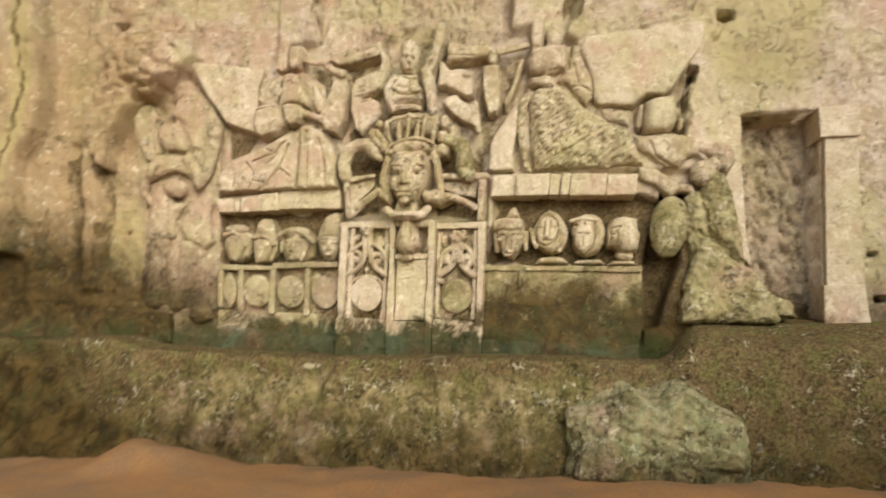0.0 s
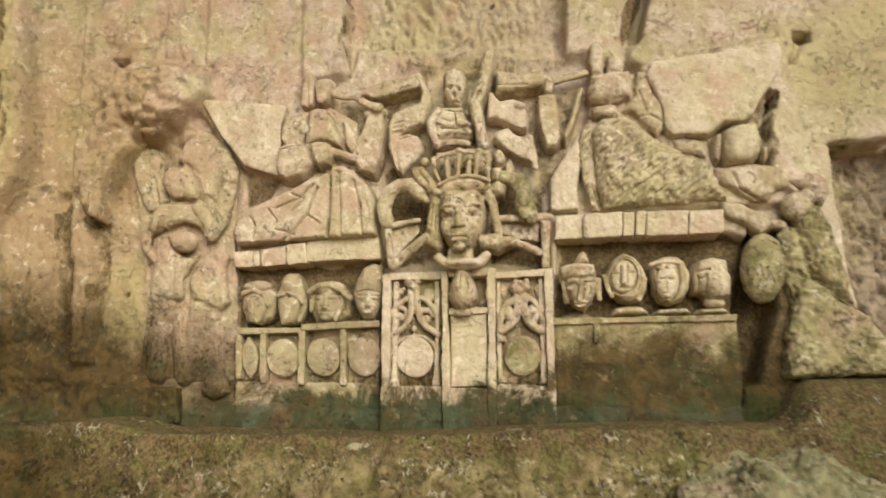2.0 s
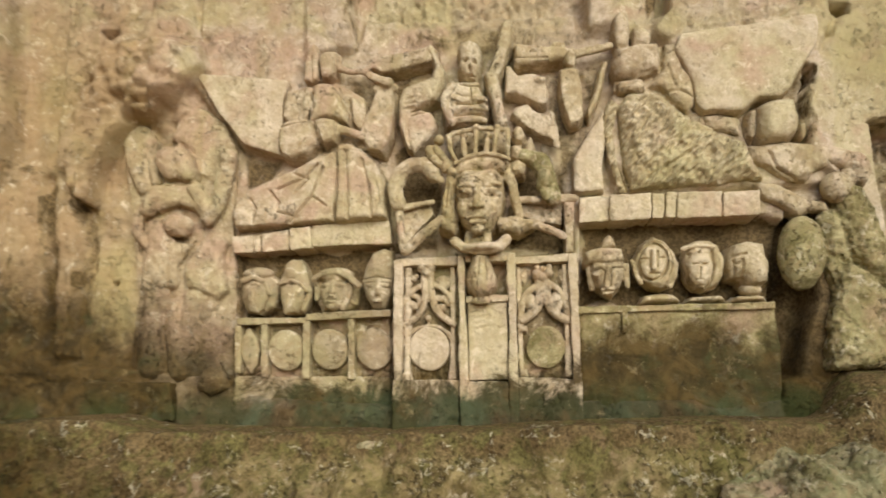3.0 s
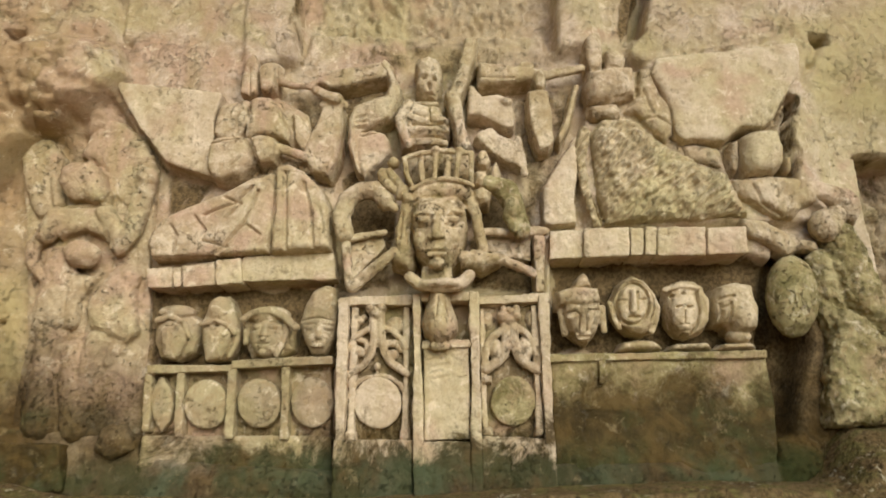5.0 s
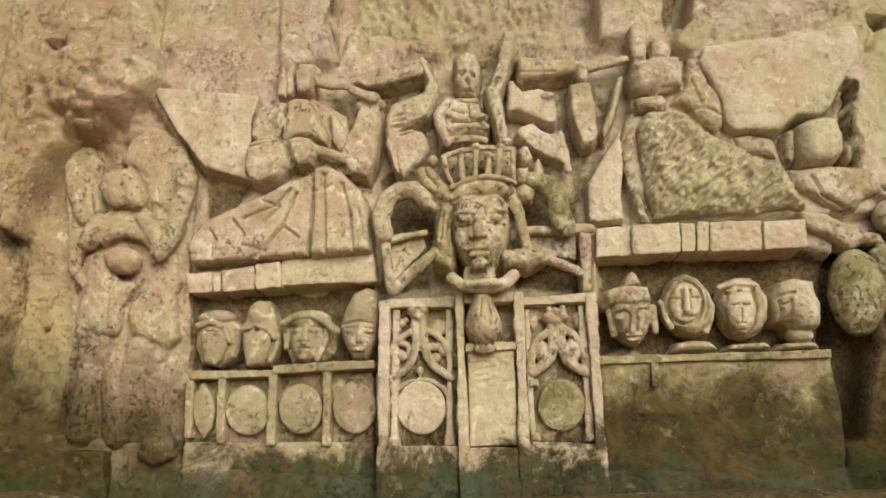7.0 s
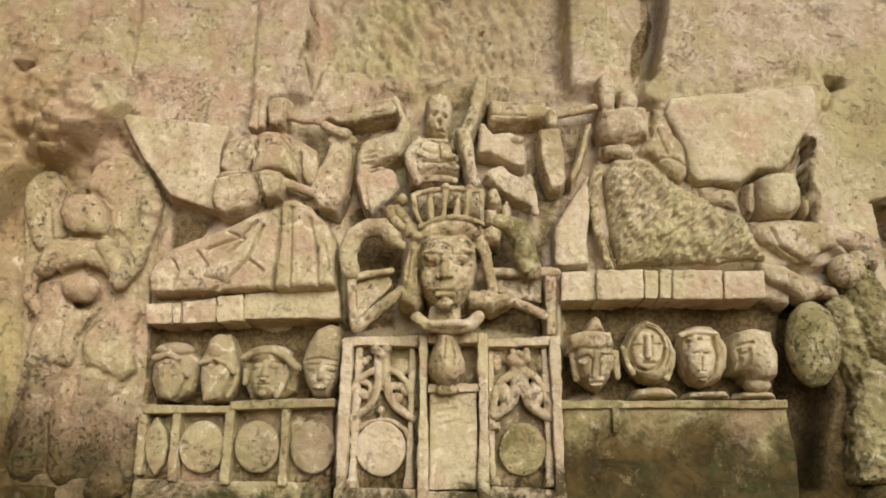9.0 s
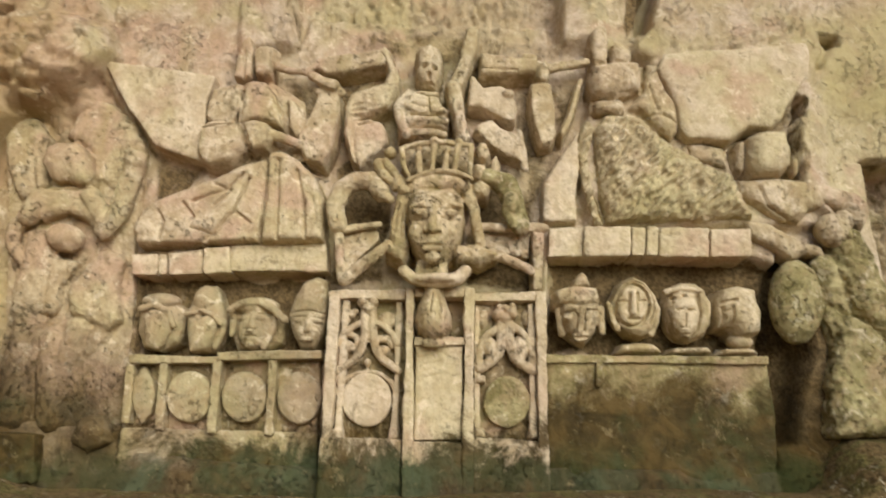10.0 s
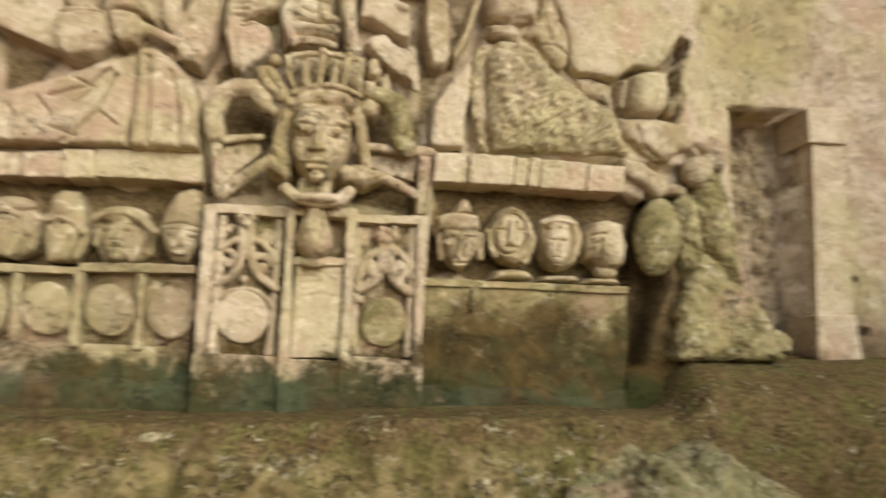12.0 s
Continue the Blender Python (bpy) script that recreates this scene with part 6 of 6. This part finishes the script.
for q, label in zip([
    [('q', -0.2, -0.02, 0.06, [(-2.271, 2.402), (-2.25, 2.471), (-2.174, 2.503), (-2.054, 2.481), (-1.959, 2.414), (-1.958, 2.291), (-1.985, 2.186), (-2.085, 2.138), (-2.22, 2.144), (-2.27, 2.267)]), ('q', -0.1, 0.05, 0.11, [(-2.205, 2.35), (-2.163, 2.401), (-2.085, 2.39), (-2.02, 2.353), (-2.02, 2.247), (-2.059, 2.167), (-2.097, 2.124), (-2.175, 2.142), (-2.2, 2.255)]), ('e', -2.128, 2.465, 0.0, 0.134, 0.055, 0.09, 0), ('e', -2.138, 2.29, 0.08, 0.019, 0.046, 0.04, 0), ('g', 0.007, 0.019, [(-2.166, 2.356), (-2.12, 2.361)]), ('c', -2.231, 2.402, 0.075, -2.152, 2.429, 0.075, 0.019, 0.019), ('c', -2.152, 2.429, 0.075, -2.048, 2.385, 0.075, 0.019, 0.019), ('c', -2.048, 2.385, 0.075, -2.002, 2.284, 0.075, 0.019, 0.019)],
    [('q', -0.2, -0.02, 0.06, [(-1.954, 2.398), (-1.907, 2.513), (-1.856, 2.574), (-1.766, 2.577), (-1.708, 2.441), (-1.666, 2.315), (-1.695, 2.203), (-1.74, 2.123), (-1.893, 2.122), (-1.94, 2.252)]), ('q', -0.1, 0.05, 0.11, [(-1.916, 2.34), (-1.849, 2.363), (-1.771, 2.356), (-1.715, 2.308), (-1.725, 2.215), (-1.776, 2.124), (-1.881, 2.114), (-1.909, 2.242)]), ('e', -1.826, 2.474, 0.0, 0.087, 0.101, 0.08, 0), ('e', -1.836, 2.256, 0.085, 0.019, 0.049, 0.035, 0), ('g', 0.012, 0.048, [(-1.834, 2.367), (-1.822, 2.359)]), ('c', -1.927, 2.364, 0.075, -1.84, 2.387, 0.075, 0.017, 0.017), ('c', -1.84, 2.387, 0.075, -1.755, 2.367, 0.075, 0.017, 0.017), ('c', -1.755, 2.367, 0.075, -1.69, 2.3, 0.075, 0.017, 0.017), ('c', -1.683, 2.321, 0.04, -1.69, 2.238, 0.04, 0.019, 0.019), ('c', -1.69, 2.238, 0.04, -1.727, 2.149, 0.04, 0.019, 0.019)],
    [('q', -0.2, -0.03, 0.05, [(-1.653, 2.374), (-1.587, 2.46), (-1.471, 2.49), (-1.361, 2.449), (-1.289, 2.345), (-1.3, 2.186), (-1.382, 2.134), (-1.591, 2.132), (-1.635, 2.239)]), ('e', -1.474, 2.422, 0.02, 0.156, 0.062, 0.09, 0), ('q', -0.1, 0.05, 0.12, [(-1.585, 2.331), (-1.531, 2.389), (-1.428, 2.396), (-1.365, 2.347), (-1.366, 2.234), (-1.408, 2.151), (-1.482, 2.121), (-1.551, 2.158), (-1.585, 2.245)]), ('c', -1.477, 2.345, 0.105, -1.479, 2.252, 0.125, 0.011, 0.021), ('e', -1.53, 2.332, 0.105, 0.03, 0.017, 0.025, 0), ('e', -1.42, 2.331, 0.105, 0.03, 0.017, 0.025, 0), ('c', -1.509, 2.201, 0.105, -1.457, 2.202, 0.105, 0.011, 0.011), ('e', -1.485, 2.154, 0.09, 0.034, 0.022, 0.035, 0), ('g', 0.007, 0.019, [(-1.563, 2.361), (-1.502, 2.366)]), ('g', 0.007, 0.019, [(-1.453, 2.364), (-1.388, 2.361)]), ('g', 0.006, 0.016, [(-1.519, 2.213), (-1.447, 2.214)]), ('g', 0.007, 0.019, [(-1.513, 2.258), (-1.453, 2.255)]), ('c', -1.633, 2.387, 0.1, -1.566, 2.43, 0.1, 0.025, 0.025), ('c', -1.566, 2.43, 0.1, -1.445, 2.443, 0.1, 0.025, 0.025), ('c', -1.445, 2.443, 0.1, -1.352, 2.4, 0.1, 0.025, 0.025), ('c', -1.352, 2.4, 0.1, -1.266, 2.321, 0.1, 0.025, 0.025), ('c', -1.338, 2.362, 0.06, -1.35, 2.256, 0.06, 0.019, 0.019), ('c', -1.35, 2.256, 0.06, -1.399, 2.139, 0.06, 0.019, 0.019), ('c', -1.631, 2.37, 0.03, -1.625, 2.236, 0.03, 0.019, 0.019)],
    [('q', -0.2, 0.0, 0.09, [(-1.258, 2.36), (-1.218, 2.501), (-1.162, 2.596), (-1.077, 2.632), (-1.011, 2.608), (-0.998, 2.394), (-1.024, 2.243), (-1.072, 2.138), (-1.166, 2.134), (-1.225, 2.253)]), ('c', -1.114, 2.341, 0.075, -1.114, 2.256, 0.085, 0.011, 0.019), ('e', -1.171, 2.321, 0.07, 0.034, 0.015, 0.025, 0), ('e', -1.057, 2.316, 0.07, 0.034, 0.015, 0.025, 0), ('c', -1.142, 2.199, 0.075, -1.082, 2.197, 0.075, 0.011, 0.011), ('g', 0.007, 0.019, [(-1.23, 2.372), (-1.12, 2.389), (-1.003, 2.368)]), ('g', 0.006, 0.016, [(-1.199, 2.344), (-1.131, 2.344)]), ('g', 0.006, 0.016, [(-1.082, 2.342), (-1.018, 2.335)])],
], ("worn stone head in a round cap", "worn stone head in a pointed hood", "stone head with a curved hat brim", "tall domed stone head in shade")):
    tagged(carve("stone_bust", q, GREY_BROWN, voxel=0.0055, worn=0.003, soften=3), label, "bust", "heads on the chest")
for q, label in zip([
    [('r', -0.2, 0.03, 0.1, 0.05, [(0.64, 2.538), (0.684, 2.632), (0.724, 2.66), (0.753, 2.632), (0.778, 2.546)]), ('r', -0.1, 0.08, 0.15, 0.04, [(0.525, 2.512), (0.64, 2.546), (0.804, 2.531), (0.815, 2.435), (0.712, 2.401), (0.602, 2.42), (0.519, 2.412)]), ('r', -0.1, 0.04, 0.16, 0.09, [(0.565, 2.436), (0.813, 2.444), (0.817, 2.345), (0.776, 2.232), (0.711, 2.155), (0.66, 2.173), (0.597, 2.229), (0.566, 2.322)]), ('c', 0.549, 2.392, 0.03, 0.566, 2.234, 0.03, 0.028, 0.024), ('c', 0.835, 2.4, 0.03, 0.835, 2.249, 0.03, 0.028, 0.024), ('c', 0.683, 2.383, 0.15, 0.663, 2.244, 0.15, 0.016, 0.031), ('e', 0.608, 2.33, 0.12, 0.043, 0.024, 0.03, 0), ('e', 0.752, 2.341, 0.12, 0.039, 0.02, 0.03, 0), ('c', 0.63, 2.209, 0.14, 0.717, 2.213, 0.14, 0.016, 0.016), ('c', 0.644, 2.181, 0.13, 0.706, 2.185, 0.13, 0.016, 0.016), ('g', 0.007, 0.03, [(0.566, 2.363), (0.64, 2.37), (0.659, 2.333), (0.635, 2.238)]), ('g', 0.007, 0.03, [(0.717, 2.374), (0.794, 2.378)]), ('g', 0.006, 0.03, [(0.705, 2.363), (0.693, 2.238)]), ('g', 0.005, 0.02, [(0.618, 2.194), (0.723, 2.198)])],
    [('r', -0.1, 0.0, 0.11, 0.06, [(0.907, 2.46), (0.962, 2.573), (1.055, 2.632), (1.139, 2.592), (1.203, 2.506), (1.235, 2.406), (1.214, 2.311), (1.165, 2.239), (1.08, 2.206), (1.008, 2.228), (0.945, 2.284), (0.907, 2.368)]), ('c', 1.208, 2.394, 0.06, 1.191, 2.304, 0.06, 0.02, 0.02), ('c', 1.191, 2.304, 0.06, 1.147, 2.23, 0.06, 0.02, 0.02), ('c', 0.886, 2.438, 0.05, 0.907, 2.324, 0.05, 0.02, 0.02), ('c', 0.907, 2.324, 0.05, 0.932, 2.268, 0.05, 0.02, 0.02), ('c', 1.041, 2.495, 0.12, 1.029, 2.367, 0.12, 0.02, 0.024), ('g', 0.008, 0.035, [(1.019, 2.274), (1.068, 2.288), (1.11, 2.327), (1.137, 2.384), (1.143, 2.448), (1.127, 2.506), (1.092, 2.546), (1.045, 2.561), (0.995, 2.546), (0.953, 2.506), (0.926, 2.448), (0.921, 2.384), (0.937, 2.327), (0.972, 2.288), (1.019, 2.274)]), ('g', 0.006, 0.02, [(1.134, 2.296), (1.167, 2.365), (1.174, 2.442), (1.156, 2.512), (1.114, 2.561), (1.057, 2.578), (0.997, 2.561), (0.945, 2.512), (0.914, 2.442), (0.907, 2.365)]), ('g', 0.006, 0.025, [(0.938, 2.442), (1.004, 2.442)]), ('g', 0.006, 0.025, [(1.075, 2.443), (1.131, 2.443)]), ('g', 0.006, 0.02, [(1.015, 2.495), (1.001, 2.375)]), ('g', 0.006, 0.02, [(1.071, 2.495), (1.059, 2.375)]), ('g', 0.007, 0.025, [(0.998, 2.326), (1.068, 2.326)]), ('r', -0.15, -0.02, 0.05, 0.04, [(0.92, 2.108), (0.963, 2.167), (1.054, 2.182), (1.172, 2.175), (1.233, 2.116)])],
    [('r', -0.1, 0.0, 0.1, 0.06, [(1.294, 2.537), (1.383, 2.588), (1.482, 2.584), (1.541, 2.538), (1.577, 2.429), (1.554, 2.307), (1.498, 2.221), (1.398, 2.187), (1.32, 2.221), (1.277, 2.307), (1.267, 2.429)]), ('r', -0.1, 0.06, 0.14, 0.07, [(1.305, 2.462), (1.393, 2.512), (1.469, 2.463), (1.479, 2.36), (1.445, 2.259), (1.385, 2.193), (1.328, 2.208), (1.292, 2.274), (1.28, 2.371)]), ('c', 1.26, 2.507, 0.1, 1.363, 2.534, 0.1, 0.02, 0.02), ('c', 1.363, 2.534, 0.1, 1.484, 2.515, 0.1, 0.02, 0.02), ('g', 0.008, 0.035, [(1.274, 2.465), (1.261, 2.349), (1.28, 2.253), (1.327, 2.187)]), ('g', 0.01, 0.035, [(1.471, 2.477), (1.478, 2.353), (1.444, 2.253), (1.393, 2.187)]), ('g', 0.01, 0.05, [(1.304, 2.465), (1.312, 2.465)]), ('g', 0.01, 0.05, [(1.376, 2.476), (1.383, 2.476)]), ('g', 0.008, 0.03, [(1.321, 2.38), (1.354, 2.384)]), ('g', 0.008, 0.03, [(1.386, 2.377), (1.42, 2.38)]), ('g', 0.006, 0.025, [(1.369, 2.351), (1.356, 2.27)]), ('g', 0.006, 0.025, [(1.333, 2.262), (1.377, 2.262)]), ('g', 0.005, 0.02, [(1.329, 2.222), (1.379, 2.222)]), ('r', -0.15, -0.02, 0.05, 0.03, [(1.262, 2.105), (1.311, 2.146), (1.519, 2.15), (1.573, 2.109)])],
    [('r', -0.15, 0.03, 0.16, 0.09, [(1.591, 2.454), (1.631, 2.527), (1.748, 2.554), (1.865, 2.531), (1.866, 2.438), (1.884, 2.378), (1.858, 2.235), (1.771, 2.194), (1.697, 2.213), (1.681, 2.261), (1.586, 2.268), (1.58, 2.362)]), ('e', 1.746, 2.184, 0.0, 0.081, 0.048, 0.09, 0), ('g', 0.009, 0.03, [(1.584, 2.403), (1.623, 2.425), (1.699, 2.44)]), ('g', 0.008, 0.04, [(1.612, 2.397), (1.613, 2.323), (1.59, 2.257)]), ('g', 0.008, 0.04, [(1.677, 2.393), (1.669, 2.308), (1.639, 2.246)]), ('g', 0.007, 0.03, [(1.619, 2.366), (1.66, 2.373)]), ('r', -0.15, -0.02, 0.06, 0.03, [(1.594, 2.102), (1.651, 2.139), (1.822, 2.139), (1.868, 2.102)])],
], ("stone head in a spiked helmet", "round stone head in a ringed hood", "stone head in a smooth hood", "stone head in a blocky helmet")):
    tagged(carve("stone_bust", q, SPOTTED, voxel=0.0055, worn=0.004, soften=1), label, "bust", "heads on the block")

# ---- the blind doorway ----
tagged(carve("jamb_stone", [
    ('p', -0.45, -0.08, [(2.506, 3.532), (2.834, 3.508), (2.827, 3.008), (2.849, 2.37), (2.883, 2.088), (2.738, 2.266), (2.697, 2.85), (2.501, 3.344)]),
], SMOOTH, voxel=0.010, worn=0.004, soften=2), "smooth grey-beige dressed limestone block beside the blind doorway", "stone block")
pilaster = base("pilaster", 0, 0, "plain dressed limestone pilaster beside a blind doorway", "pilaster")
carve("capital", [
    ('p', -0.5, -0.06, [(3.504, 3.573), (3.859, 3.607), (3.852, 3.294), (3.51, 3.289)]),
], SMOOTH, pilaster, voxel=0.010, worn=0.004, soften=2)
carve("shaft", [
    ('p', -0.5, -0.1, [(3.559, 3.31), (3.84, 3.312), (3.831, 1.931), (3.51, 1.919)]),
], SMOOTH, pilaster, voxel=0.010, worn=0.004, soften=2)
carve("reveal", [
    ('p', -0.5, -0.18, [(3.538, 3.318), (3.597, 3.317), (3.549, 1.935), (3.497, 1.935)]),
], SMOOTH, pilaster, voxel=0.010, worn=0.004, soften=2)
carve("plinth", [
    ('p', -0.5, -0.05, [(3.47, 1.93), (3.816, 1.942), (3.851, 1.512), (3.459, 1.515)]),
], SMOOTH, pilaster, voxel=0.010, worn=0.004, soften=2)

tagged(carve("rock_step", [
    ('p', -0.3, 0.1, [(-3.536, 1.62), (-2.788, 1.601), (-2.74, 1.304), (-3.389, 1.29)]),
], BLOCK, voxel=0.014, worn=0.01, coarse=0.02), "low broken rock step, damp and dark", "rock step")
tagged(carve("rubble_stone", [
    ('q', -0.1, 0.0, 0.07, [(-2.566, 1.687), (-2.492, 1.73), (-2.4, 1.708), (-2.325, 1.539), (-2.483, 1.49), (-2.605, 1.541)]),
], ERODED, voxel=0.012, worn=0.01), "small eroded stone lump beside the winged statue", "stone", "rubble stones")
for q in [
    [('e', -1.401, 1.12, 0.42, 0.146, 0.073, 0.1, 0)],
    [('e', -1.764, 1.132, 0.44, 0.09, 0.047, 0.08, 0)],
    [('e', -1.116, 1.108, 0.44, 0.077, 0.041, 0.08, 0)],
    [('e', -1.97, 1.058, 0.44, 0.103, 0.052, 0.08, 0)],
]:
    tagged(carve("ledge_stone", q, BOULDER, voxel=0.012, worn=0.012, coarse=0.04), "small pale stone lying on the rock ledge", "stone", "ledge stones")
tagged(carve("boulder", [
    ('q', 0.3, 0.7, 1.0, [(1.195, 0.526), (1.248, 0.769), (1.438, 0.938), (1.627, 1.068), (1.85, 1.005), (2.096, 1.065), (2.319, 0.986), (2.463, 0.847), (2.551, 0.591), (2.604, 0.265), (2.563, 0.018), (1.236, -0.07), (1.128, 0.264)]),
    ('e', 2.224, 0.613, 0.82, 0.332, 0.298, 0.2, 0),
    ('e', 1.542, 0.413, 0.84, 0.301, 0.301, 0.2, 0),
    ('e', 1.854, 0.785, 0.78, 0.258, 0.176, 0.2, 0),
], BOULDER, voxel=0.02, worn=0.03, coarse=0.10), "big pale mossy boulder leaning on the rock ledge", "boulder")
